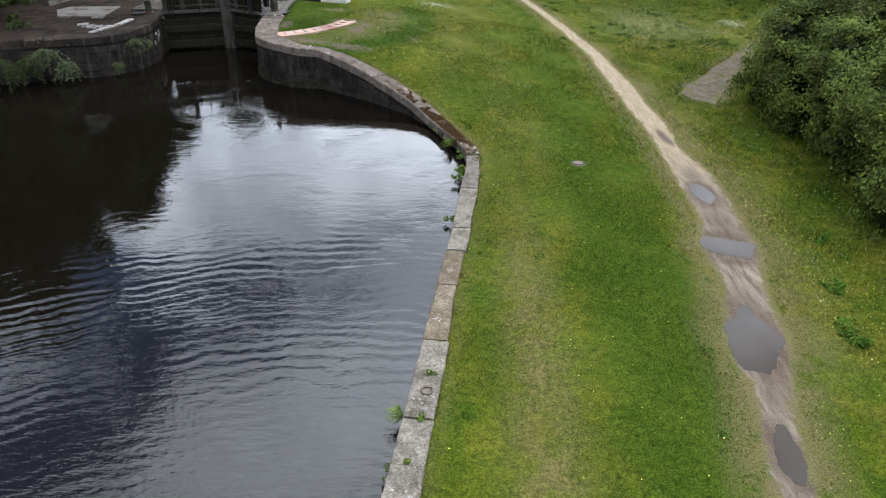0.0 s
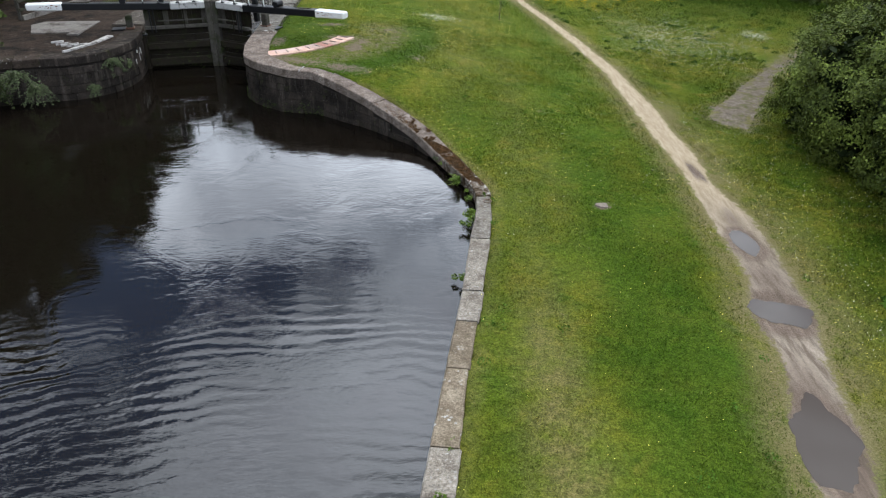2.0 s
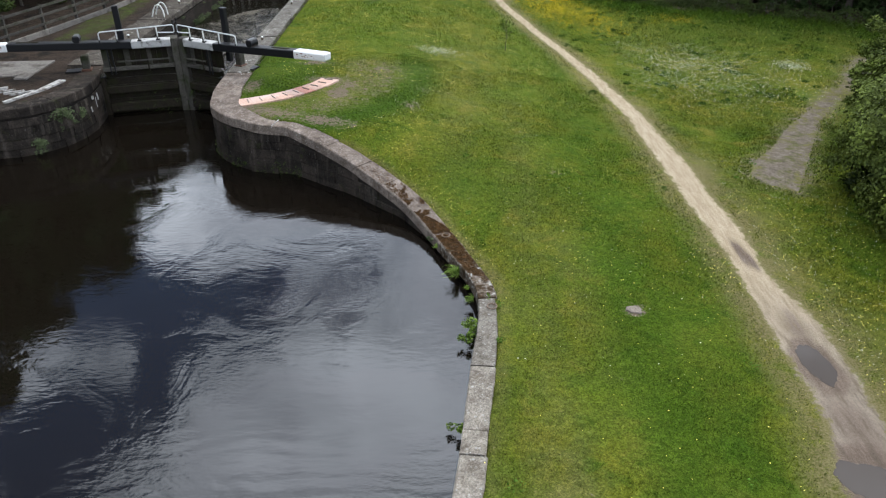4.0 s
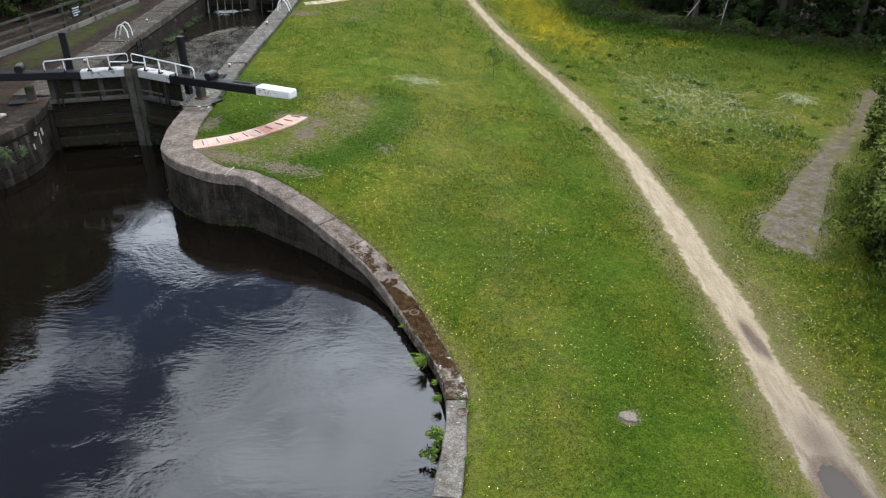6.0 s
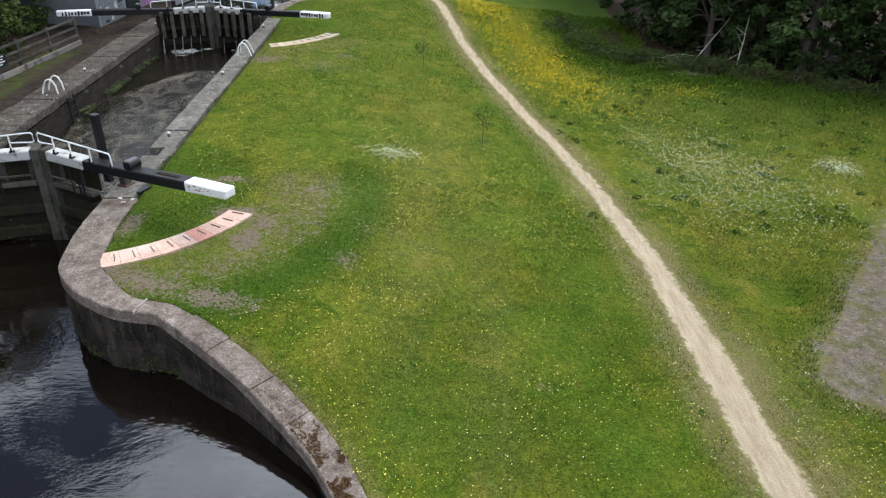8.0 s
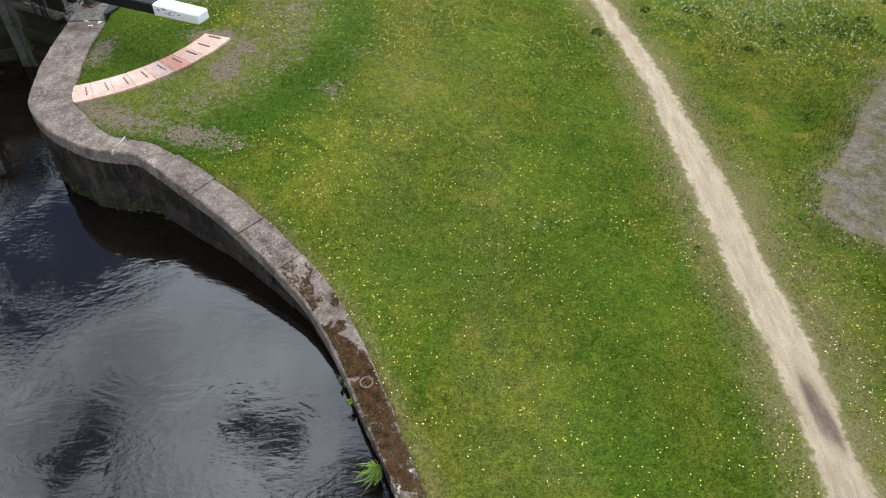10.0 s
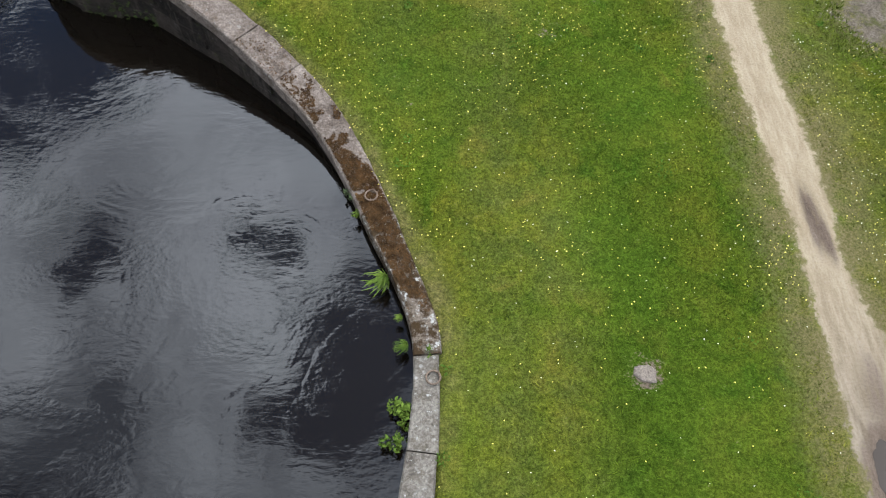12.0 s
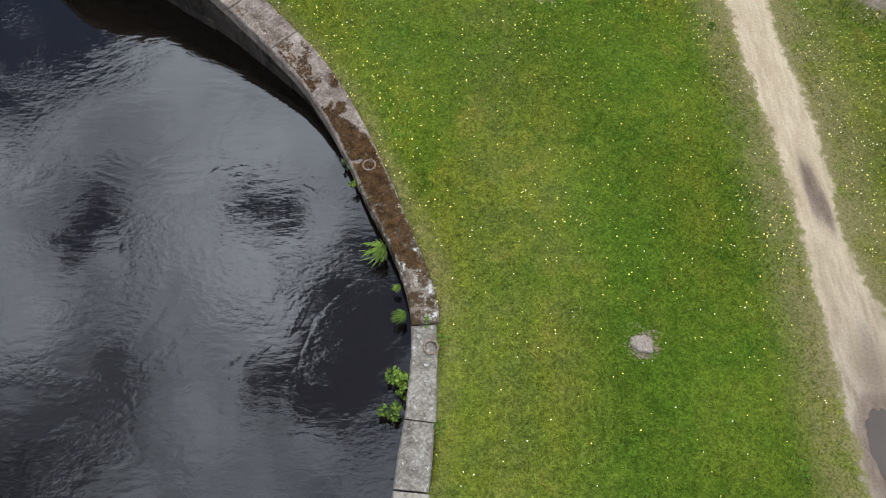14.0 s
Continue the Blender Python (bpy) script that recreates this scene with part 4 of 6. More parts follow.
def coping_stone(curve, s_all, s0, s1, z_of, material, parent, rs, thick=0.24, over=0.03, gap=0.005, side=1):
    """One coping block bent along the bank, with chamfered top edges."""
    n = max(3, int((s1 - s0) / 0.12) + 1)
    lift, skew, wide = rs.uniform(-0.012, 0.012), rs.uniform(-0.015, 0.015), rs.uniform(-0.03, 0.03)
    verts, faces = [], []
    for i, s in enumerate(np.linspace(s0 + gap, s1 - gap, n)):
        p, t, nrm = frame_at(curve, s_all, s)
        nrm = nrm * side
        w = p[2] + wide + rs.uniform(-0.007, 0.007)
        z = float(z_of(p[0] + nrm[0] * w / 2, p[1] + nrm[1] * w / 2)) + 0.035 + lift + skew * (i / (n - 1) - 0.5)
        wear = rs.uniform(0.015, 0.03)
        prof = [(-over, -thick), (-over + rs.uniform(-0.003, 0.007), -wear), (-over + wear, 0.0), (w - 0.02, 0.004), (w, -0.02), (w, -thick)]
        verts += [(p[0] + nrm[0] * u, p[1] + nrm[1] * u, z + h) for u, h in prof]
    m = 6
    for i in range(n - 1):
        for k in range(m):
            q = (i * m + k, i * m + (k + 1) % m, (i + 1) * m + (k + 1) % m, (i + 1) * m + k)
            faces.append(q if side < 0 else q[::-1])
    faces += [tuple(range(m))[::side], tuple(range((n - 1) * m, n * m))[::-side]]
    return raw("coping_stone", verts, faces, material, parent)


def wall_strip(name, curve, s_all, s0, s1, z_of, material, back=0.3, side=1, set_in=0.03):
    n = int((s1 - s0) / 0.25) + 2
    verts, faces = [], []
    for s in np.linspace(s0, s1, n):
        p, t, nrm = frame_at(curve, s_all, s)
        nrm = nrm * side
        zt = float(z_of(p[0] + nrm[0] * 0.2, p[1] + nrm[1] * 0.2)) - 0.17
        for u, z in ((set_in, zt), (set_in, -1.7), (back, -1.7), (back, zt)):
            verts.append((p[0] + nrm[0] * u, p[1] + nrm[1] * u, z))
    for i in range(n - 1):
        for k in range(4):
            q = (i * 4 + k, i * 4 + (k + 1) % 4, i * 4 + 4 + (k + 1) % 4, i * 4 + 4 + k)
            faces.append(q if side > 0 else q[::-1])
    faces += [(0, 1, 2, 3)[::-side], tuple(range((n - 1) * 4, n * 4))[::side]]
    return raw(name, verts, faces, material)


def block_mesh(rs, l, h, d):
    bm = boxed(-l / 2, l / 2, 0, d, -h / 2, h / 2, bevel=0.009)
    for v in bm.verts:
        v.co += Vector((rs.uniform(-0.008, 0.008), rs.uniform(-0.008, 0.008), rs.uniform(-0.006, 0.006)))
    me = bpy.data.meshes.new("stone_block")
    bm.to_mesh(me)
    bm.free()
    me.materials.append(M_WALL)
    return me


def face_blocks(wall, curve, s_all, s0, s1, z_of, rs, side=1):
    z_top = 1.05
    while z_top > -0.35:
        course = rs.uniform(0.19, 0.35)
        shapes = {k: [block_mesh(rs, k, course - 0.01, 0.12) for _ in range(2)] for k in (0.30, 0.44, 0.58, 0.76)}
        s = s0 + rs.uniform(0, 0.3)
        while s < s1 - 0.3:
            k = (0.30, 0.44, 0.58, 0.76)[rs.randint(4)]
            p, t, nrm = frame_at(curve, s_all, s + k / 2)
            nrm = nrm * side
            if z_top - 0.02 < float(z_of(p[0] + nrm[0] * 0.2, p[1] + nrm[1] * 0.2)) - 0.16:
                ob = new("stone_block", shapes[k][rs.randint(2)])
                ob.parent = wall
                yaw = math.atan2(-nrm[0], nrm[1])
                proud = rs.uniform(-0.010, 0.010) - 0.006
                ob.matrix_basis = Matrix.LocRotScale((p[0] + nrm[0] * proud, p[1] + nrm[1] * proud, z_top - course / 2), Euler((rs.uniform(-0.02, 0.02), rs.uniform(-0.012, 0.012), yaw)), None)
            s += k + rs.uniform(0.004, 0.012)
        z_top -= course


def lock_z(x, y):
    return 1.1


def bank_z(x, y):
    return float(land(np.array(x), np.array(y)))


def s_at_y(y):
    return float(np.interp(y, BANK_C[:, 1], BANK_S))


rs = np.random.RandomState(11)
wall_right = tagged(wall_strip("wall_towpath", BANK_C, BANK_S, 0.0, BANK_S[-1], bank_z, M_MORTAR), "blackened stone canal wall curving round to the lock", "wall", kind="structure")
wall_left = tagged(wall_strip("wall_offside", LEFT_C, LEFT_S, 0.0, LEFT_S[-1], lambda x, y: 1.06, M_MORTAR), "blackened stone canal wall with scrub growing on it", "wall", kind="structure")


def lock_chamber():
    for name, x0, x1 in (("wall_chamber_towpath", LX1, LX1 + 0.6), ("wall_chamber_offside", LX0 - 0.6, LX0)):
        w = link_bm(name, boxed(x0, x1, 27.25, 46.4, -1.7, 0.84, bevel=0), M_REDBRICK)
        tagged(w, "dark damp brick wall of the lock chamber", "wall", kind="structure")
    sill = link_bm("sill", boxed(LX0 - 0.2, LX1 + 0.2, 45.6, 46.1, -1.7, 0.1, bevel=0.02), M_WALL)
    tagged(sill, "dark wet stone sill under the upper gates", "sill", kind="structure")


lock_chamber()


# ---- lock gates ----
def rail_loop(points, r=0.018, sides=8):
    return tube(bmesh.new(), points, r, sides)


def lift_beam(bm, x0, rise):
    """The balance beam climbs a little towards its end."""
    for v in bm.verts:
        v.co.z += max(0.0, v.co.x - x0) * rise


def lock_gate(origin, angle, sd, leaf, beam, top, grey_from, upper=False, rise=0.045, rail_to=2.36):
    """One mitre gate leaf with its balance beam; local x runs from the mitre to the beam's end, sd is the downstream side."""
    g_ = empty("lock_gate", pose(*origin, 0, 0, angle), "timber lock gate with black balance beam and white rails" if not upper else "leaking upper lock gate with grey fenders and black beam", "lock gate", "gates of the lock")
    part("mitre_post", boxed(0.01, 0.22, -0.15, 0.15, -1.4, top + 0.02, 0.03), M_GREYTIMBER, g_)
    part("heel_post", boxed(leaf - 0.24, leaf, -0.17, 0.17, -1.4, 1.0 if not upper else top - 0.30, 0.05), M_TIMBER, g_)
    part("top_rail", boxed(0.223, grey_from, -0.165, 0.165, top - 0.23, top, 0.025), M_GREYWHITE, g_, "weathered white painted top rail")
    end_ = 1.1 if not upper else 1.3
    bm = boxed(grey_from + 0.003, beam - end_, -0.155, 0.155, top - 0.225, top - 0.005, 0.02)
    lift_beam(bm, grey_from, rise)
    b_ = part("balance_beam", bm, M_BLACK, g_, "black painted timber balance beam")
    bm = boxed(beam - end_ + 0.003, beam, -0.16, 0.16, top - 0.235, top + 0.002, 0.03)
    for v in bm.verts:
        if v.co.x > beam - 0.1 and v.co.z > top - 0.1:
            v.co.z -= 0.03
    lift_beam(bm, grey_from, rise)
    e_ = part("beam_end", bm, M_WHITE, g_, "white painted beam end with chipped paint")
    r2 = np.random.RandomState(5)
    if upper:
        for i in range(9):
            x0 = beam - 1.22 + i * 0.12
            h = r2.uniform(0.05, 0.12)
            part("paint_mark", boxed(x0, x0 + r2.uniform(0.05, 0.1), sd * 0.166 - 0.004, sd * 0.166 + 0.004, top - 0.13 - h * 0.8 + 0.18, top - 0.13 + h * 0.8 + 0.18, 0), M_BLACK, e_, "black sprayed mark")
    else:
        for i in range(14):
            x0, z0 = beam - 0.98 + r2.uniform(0, 0.62), top - 0.13 + rise * (beam - grey_from - 0.6) + r2.uniform(-0.05, 0.07)
            part("paint_chip", boxed(x0, x0 + r2.uniform(0.02, 0.07), sd * 0.160 - 0.004, sd * 0.160 + 0.004, z0, z0 + r2.uniform(0.012, 0.03), 0.002), M_RUSTSTAIN, e_, "brown bare timber where the paint has chipped")
        # Dark plate on the beam, painting the shade of its open slot.
        bm = boxed(beam - 1.95, beam - 1.35, -0.05, 0.05, top - 0.003, top + 0.010, 0.003)
        lift_beam(bm, grey_from, rise)
        part("slot_cover", bm, M_TIMBER, b_)
    # framing timbers and planking
    for z0, z1, mat in ((top - 0.86, top - 0.75, M_GREYTIMBER if not upper else M_TIMBER), (0.42, 0.62, M_TIMBER), (-0.16, 0.10, M_TIMBER)):
        part("cross_rail", boxed(0.222, leaf - 0.242, sd * 0.1 - 0.07, sd * 0.1 + 0.07, z0, z1, 0.014), mat, g_)
    if upper:
        n = int((leaf - 0.48) / 0.19)
        for i in range(n):
            x0 = 0.226 + i * (leaf - 0.48) / n
            part("plank", boxed(x0 + 0.004, x0 + (leaf - 0.48) / n - 0.004, -sd * 0.10 - 0.035, -sd * 0.10 + 0.035, -1.3, top - 0.235, 0.004), M_TIMBER, g_)
        for i in range(5):
            x0 = 0.34 + i * 0.40
            part("fender", boxed(x0, x0 + 0.15, sd * 0.18, sd * 0.30, top - 1.15, top - 0.10, 0.012), M_GREYTIMBER, g_, "grey weathered upright fender")
    else:
        z0 = top - 0.87
        while z0 > -1.2:
            h = r2.uniform(0.15, 0.24)
            d = -sd * 0.02 + r2.uniform(-0.012, 0.012)
            part("plank", boxed(0.225, leaf - 0.245, d - 0.03, d + 0.03, z0 - h + 0.012, z0, 0.012), M_TIMBER, g_)
            z0 -= h
        n = int((leaf - 0.48) / 0.15)
        for i in range(n):
            x0 = 0.23 + i * (leaf - 0.48) / n
            w = (leaf - 0.48) / n - r2.uniform(0.001, 0.008)
            part("upright_slat", boxed(x0, x0 + w, -sd * 0.10 - 0.02, -sd * 0.10 + 0.02, top - 0.80, top - 0.20, 0.006), M_TIMBER if i % 4 else M_GREYTIMBER, g_)
        for x0, mat in ((leaf - 0.62, M_BLACK), (leaf - 0.50, M_BLACK), (0.95, M_TIMBER)):
            part("rack_bar", boxed(x0, x0 + 0.04, sd * 0.172, sd * 0.20, top - 0.95, top - 0.20, 0.004), mat, g_)
        part("strut", boxed(0.30, leaf - 0.70, sd * 0.175, sd * 0.20, top - 0.60, top - 0.55, 0.006), M_GREYTIMBER, g_)
    # walking rail
    ye, zr = sd * 0.12, top + 0.41
    ze = zr - 0.09
    h_ = part("handrail", rail_loop([(rail_to, ye, top + 0.02), (rail_to, ye, ze - 0.05), (rail_to - 0.04, ye, ze), (0.10, ye, zr), (0.06, ye, zr - 0.04), (0.06, ye, zr - 0.2), (0.10, ye, zr - 0.23), (0.56, ye, zr - 0.2)]), M_GALV, g_, "white tubular handrail")
    for x0 in (0.56, 1.1, 1.72):
        part("stanchion", tube(bmesh.new(), [(x0, ye, top - 0.03), (x0, ye, zr - 0.09 * (x0 - 0.1) / (rail_to - 0.1))], 0.018, 8), M_GALV, h_)
    for x0 in (0.56, 1.1, 1.72, rail_to):
        f_ = part("stanchion_foot", boxed(x0 - 0.06, x0 + 0.06, ye - 0.05, ye + 0.05, top - 0.01, top + 0.025, 0.008), M_BLACK, h_, "dark iron foot")
        part("bolt", tube(bmesh.new(), [(x0, ye + sd * 0.04, top + 0.02), (x0, ye + sd * 0.04, top + 0.10)], 0.02, 6), M_BLACK, f_)
    # paddle gear
    px = 1.66 if not upper else 1.45
    p_ = part("paddle_post", boxed(px - 0.085, px + 0.085, -sd * 0.26 - 0.07, -sd * 0.26 + 0.07, top - 0.6, top + 0.95, 0.012), M_BLACK, g_, "tall black paddle post")
    part("cap", boxed(px - 0.095, px + 0.095, -sd * 0.26 - 0.08, -sd * 0.26 + 0.08, top + 0.951, top + 0.985, 0.006), M_BLACK, p_)
    dx = 2.86
    bm = tube(bmesh.new(), [(dx, -0.15, top + 0.15), (dx, -0.10, top + 0.15), (dx, 0.15, top + 0.15)], 0.11, 20)
    d_ = part("paddle_drum", bm, M_BLACK, g_, "black iron paddle gear drum")
    part("drum_hood", boxed(dx - 0.075, dx + 0.075, -0.155, 0.155, top + 0.21, top + 0.268, 0.02), M_IRONGREY, d_, "dull grey iron hood")
    part("drum_bracket", boxed(dx - 0.08, dx + 0.08, -0.1, 0.1, top - 0.01, top + 0.07, 0.005), M_IRON, d_)
    part("footboard", boxed(0.03, 0.34, -sd * 0.30 - 0.12, -sd * 0.30 + 0.12, top - 0.06, top - 0.015, 0.01), M_GREYTIMBER, g_)
    part("collar", boxed(leaf - 0.28, leaf + 0.02, -0.19, 0.19, 0.92, 0.97, 0.01), M_BLACK, g_)
    return g_


def turn_of(a, b):
    return math.degrees(math.atan2(b[1] - a[1], b[0] - a[0]))


lock_gate((-7.90, 28.26, 0), turn_of((-7.90, 28.26), (-2.98, 25.64)), -1, 1.8, 5.55, 1.97, 1.42)
lock_gate((-7.98, 28.26, 0), turn_of((-7.98, 28.26), (-13.5, 26.85)), 1, 2.55, 5.87, 1.97, 1.36, rail_to=2.22)
lock_gate((-8.40, 45.0, 0), turn_of((-8.40, 45.0), (-3.12, 42.83)), -1, 2.25, 5.7, 1.88, 1.5, True)
lock_gate((-8.48, 45.0, 0), turn_of((-8.48, 45.0), (-14.04, 43.07)), 1, 2.25, 5.95, 1.88, 1.5, True)


def water_jet(x, y, w, seed):
    """A ragged thread of water falling from between the planks."""
    r2 = np.random.RandomState(seed)
    vs, fs = [], []
    for i in range(13):
        t = i / 12
        z = 0.78 - t * (0.80 - CHAMBER_Z)
        d = -0.22 * t ** 0.6
        ww = w * (0.5 + 0.8 * t) * r2.uniform(0.7, 1.3)
        x0 = x + r2.uniform(-0.008, 0.008)
        vs += [(x0 - ww / 2, y + d, z), (x0, y + d - 0.02, z), (x0 + ww / 2, y + d, z), (x0, y + d + 0.02, z)]
    for i in range(12):
        for k in range(4):
            fs.append((i * 4 + k, i * 4 + (k + 1) % 4, i * 4 + 4 + (k + 1) % 4, i * 4 + 4 + k))
    return tagged(raw("water_jet", vs, fs, M_FOAM, smooth_shade=True), "white jet of water leaking through the gate", "water jet", "jets under the upper gates", "stuff")


M_FOAM = speckled("white_water", (0.06, 0.06, 0.058), (0.24, 0.24, 0.235), 9.0, 60.0, 0.5, 0.5)
for i, (x, w) in enumerate(((-10.38, 0.06), (-9.96, 0.07), (-9.62, 0.045), (-9.28, 0.04), (-8.9, 0.02), (-7.9, 0.02), (-7.36, 0.025))):
    water_jet(x, 44.27 + 0.42 * (1 - abs(x + 8.44) / 2.1) - 0.12, w, i)


def heel_anchor(x, y, turn):
    """The stone-set iron strap that holds the top of a lower gate's heel post."""
    m = empty("heel_anchor", pose(x, y, 1.12, 0, 0, turn), "worn grey timber block with rusty foot beside the gate's heel", "anchor block", "anchors of the lower gates")
    part("block", boxed(-0.11, 0.11, -0.11, 0.11, 0.0, 0.46, 0.03), M_GREYTIMBER, m)
    part("strap", boxed(-0.145, 0.145, -0.145, 0.145, -0.01, 0.06, 0.012), M_RUSTDARK, m, "rust-brown iron strap")
    part("plate", boxed(0.16, 0.60, -0.22, 0.16, -0.02, 0.022, 0.006), M_BLACK, m, "black iron cover plate")


heel_anchor(-6.10, 28.05, -25)
heel_anchor(-10.75, 27.75, 195)


# ---- quadrants ----
def quadrant(cx, cy, mat, n, name_label, red=()):
    q = empty("brick_quadrant", pose(cx, cy, 0), name_label, "paving", "curved quadrants under the beams")
    a0, a1, r0, r1 = radians(-71), radians(-20), 3.30, 3.88
    for i in range(n):
        u0, u1 = a0 + (a1 - a0) * i / n + 0.001, a0 + (a1 - a0) * (i + 1) / n - 0.001
        bm = bmesh.new()
        top = []
        for k in range(5):
            a = u0 + (u1 - u0) * k / 4
            for r in (r0, r1):
                z = float(land(np.array(cx + 3.6 * math.cos(a)), np.array(cy + 3.6 * math.sin(a)))) + 0.03
                top.append(bm.verts.new((r * math.cos(a), r * math.sin(a), z)))
        low = [bm.verts.new(v.co - Vector((0, 0, 0.13))) for v in top]
        for k in range(4):
            b0 = 2 * k
            bm.faces.new((top[b0], top[b0 + 1], top[b0 + 3], top[b0 + 2]))
            bm.faces.new((top[b0], top[b0 + 2], low[b0 + 2], low[b0]))
            bm.faces.new((top[b0 + 1], low[b0 + 1], low[b0 + 3], top[b0 + 3]))
        bm.faces.new((top[0], low[0], low[1], top[1]))
        bm.faces.new((top[8], top[9], low[9], low[8]))
        part("paving_slab", bm, M_RED if i in red else mat, q, "red brick infill" if i in red else "")
        a = u0 + 0.012
        z = float(land(np.array(cx + 3.6 * math.cos(a)), np.array(cy + 3.6 * math.sin(a)))) + 0.03
        bm = boxed(r0 + 0.14, r1 - 0.16, -0.013, 0.013, z - 0.02, z + 0.02, 0.006, m=Matrix.Rotation(a + 0.06, 4, "Z"))
        part("foot_strip", bm, M_STRIP, q, "raised dark foot strip")
    return q


M_RED = speckled("red_brick_infill", (0.30, 0.13, 0.095), (0.43, 0.23, 0.18), 3.0, 26.0, 0.85, 0.2, 0.5)
quadrant(-6.52, 27.92, M_BRICK, 9, "pink paved quadrant with raised strips in the grass", (5,))
quadrant(-6.48, 44.7, M_CREAM, 9, "cream paved quadrant with raised strips in the grass")


# ---- offside quay ----
def quay_slab(pts, z, mat, label, name="paving_slab"):
    bm = bmesh.new()
    top = [bm.verts.new((*p, z)) for p in pts]
    low = [bm.verts.new((*p, z - 0.12)) for p in pts]
    bm.faces.new(top)
    for i in range(len(pts)):
        j = (i + 1) % len(pts)
        bm.faces.new((top[i], low[i], low[j], top[j]))
    return tagged(link_bm(name, bm, mat), label, "paving slab", "slabs on the offside quay")


M_WORNWHITE = painted("worn_white_stone", (0.40, 0.385, 0.36), (0.10, 0.085, 0.072), 0.85, (0.44, 0.62), 5.0)
quay_slab([(-14.4, 28.2), (-14.1, 28.74), (-12.23, 28.83), (-12.2, 26.85), (-12.6, 26.9), (-12.6, 27.2), (-13.3, 27.05), (-13.9, 27.1)], 1.135, M_SLAB, "pale worn concrete slab set in brown dirt")
quay_slab([(-10.95, 26.68), (-11.14, 25.9), (-11.74, 24.70), (-11.82, 24.74), (-11.36, 25.75), (-11.17, 26.72)], 1.14, M_WORNWHITE, "worn white kerb stone on the quay", "kerb_stone")
for ax, ay, bx, by in ((-12.67, 25.88, -12.37, 26.04), (-12.41, 25.66, -12.04, 25.82), (-12.18, 25.51, -11.75, 25.73), (-11.96, 25.38, -11.45, 25.70)):
    quay_slab([(ax, ay - 0.03), (bx, by - 0.04), (bx + 0.01, by + 0.06), (ax, ay + 0.04)], 1.137, M_WORNWHITE, "worn white foot strip on the quay", "foot_strip")


# ---- small iron and timber things ----
def mooring_ring(x, y, z, turn, tilt=8):
    m = empty("mooring_ring", pose(x, y, z, 0, 0, turn), "rusty iron mooring ring lying on the coping", "mooring ring", "mooring rings on the coping")
    pts = [(0.085 * math.cos(2 * math.pi * k / 20), 0.085 * math.sin(2 * math.pi * k / 20), 0.018) for k in range(20)]
    part("ring", tube(bmesh.new(), pts, 0.012, 8, True), M_IRON, m)
    part("staple", tube(bmesh.new(), [(0.07, -0.03, -0.02), (0.07, -0.03, 0.03), (0.085, 0, 0.042), (0.07, 0.03, 0.03), (0.07, 0.03, -0.02)], 0.011, 6), M_IRON, m)


for x, y, t in ((-0.11, 7.43, 20), (1.02, 16.16, 40), (0.21, 18.83, 70)):
    mooring_ring(x, y, bank_z(x, y) + 0.042, t)


def bollard(x, y):
    m = empty("mooring_bollard", pose(x, y, 1.13), "small iron mooring pin with white top", "bollard", "mooring pins along the lock")
    part("stem", tube(bmesh.new(), [(0, 0, -0.02), (0, 0, 0.075)], 0.038, 12), M_IRON, m)
    bm = tube(bmesh.new(), [(0, 0, 0.076), (0, 0, 0.09), (0, 0, 0.115), (0, 0, 0.125)], 0.045, 14)
    for v in bm.verts:
        if v.co.z > 0.12:
            v.co.x *= 0.6
            v.co.y *= 0.6
    part("cap", bm, M_WHITE, m, "white painted cap")


for x, y in ((-10.92, 31.7), (-10.91, 37.55), (-6.1, 31.25), (-6.12, 37.2), (-6.14, 44.3), (-10.76, 44.6)):
    bollard(x, y)


def lock_ladder(x, y, face):
    """Hooped grab rails above a recessed ladder in the chamber wall; face: +1 where the wall faces +x."""
    m = empty("lock_ladder", pose(x, y, 1.135), "white hooped safety ladder on the lock side", "ladder", "ladders of the lock")
    for dy in (-0.21, 0.21):
        pts = [(0.04 * face, dy, -0.02), (0.02 * face, dy, 0.25), (-0.06 * face, dy, 0.42), (-0.16 * face, dy, 0.47), (-0.26 * face, dy, 0.42), (-0.36 * face, dy, 0.25), (-0.45 * face, dy, -0.02)]
        part("grab_rail", tube(bmesh.new(), pts, 0.024, 8), M_GALV, m, "white bent tube")
        part("stile", boxed(0.30 * face - 0.02, 0.30 * face + 0.02, dy - 0.03, dy + 0.03, -1.9, -0.12, 0.004), M_BLACK, m)
    for k in range(7):
        part("rung", tube(bmesh.new(), [(0.30 * face, -0.2, -0.25 - 0.22 * k), (0.30 * face, 0.2, -0.25 - 0.22 * k)], 0.014, 6), M_BLACK, m)


lock_ladder(-10.75, 35.2, 1)
lock_ladder(-6.12, 39.9, -1)


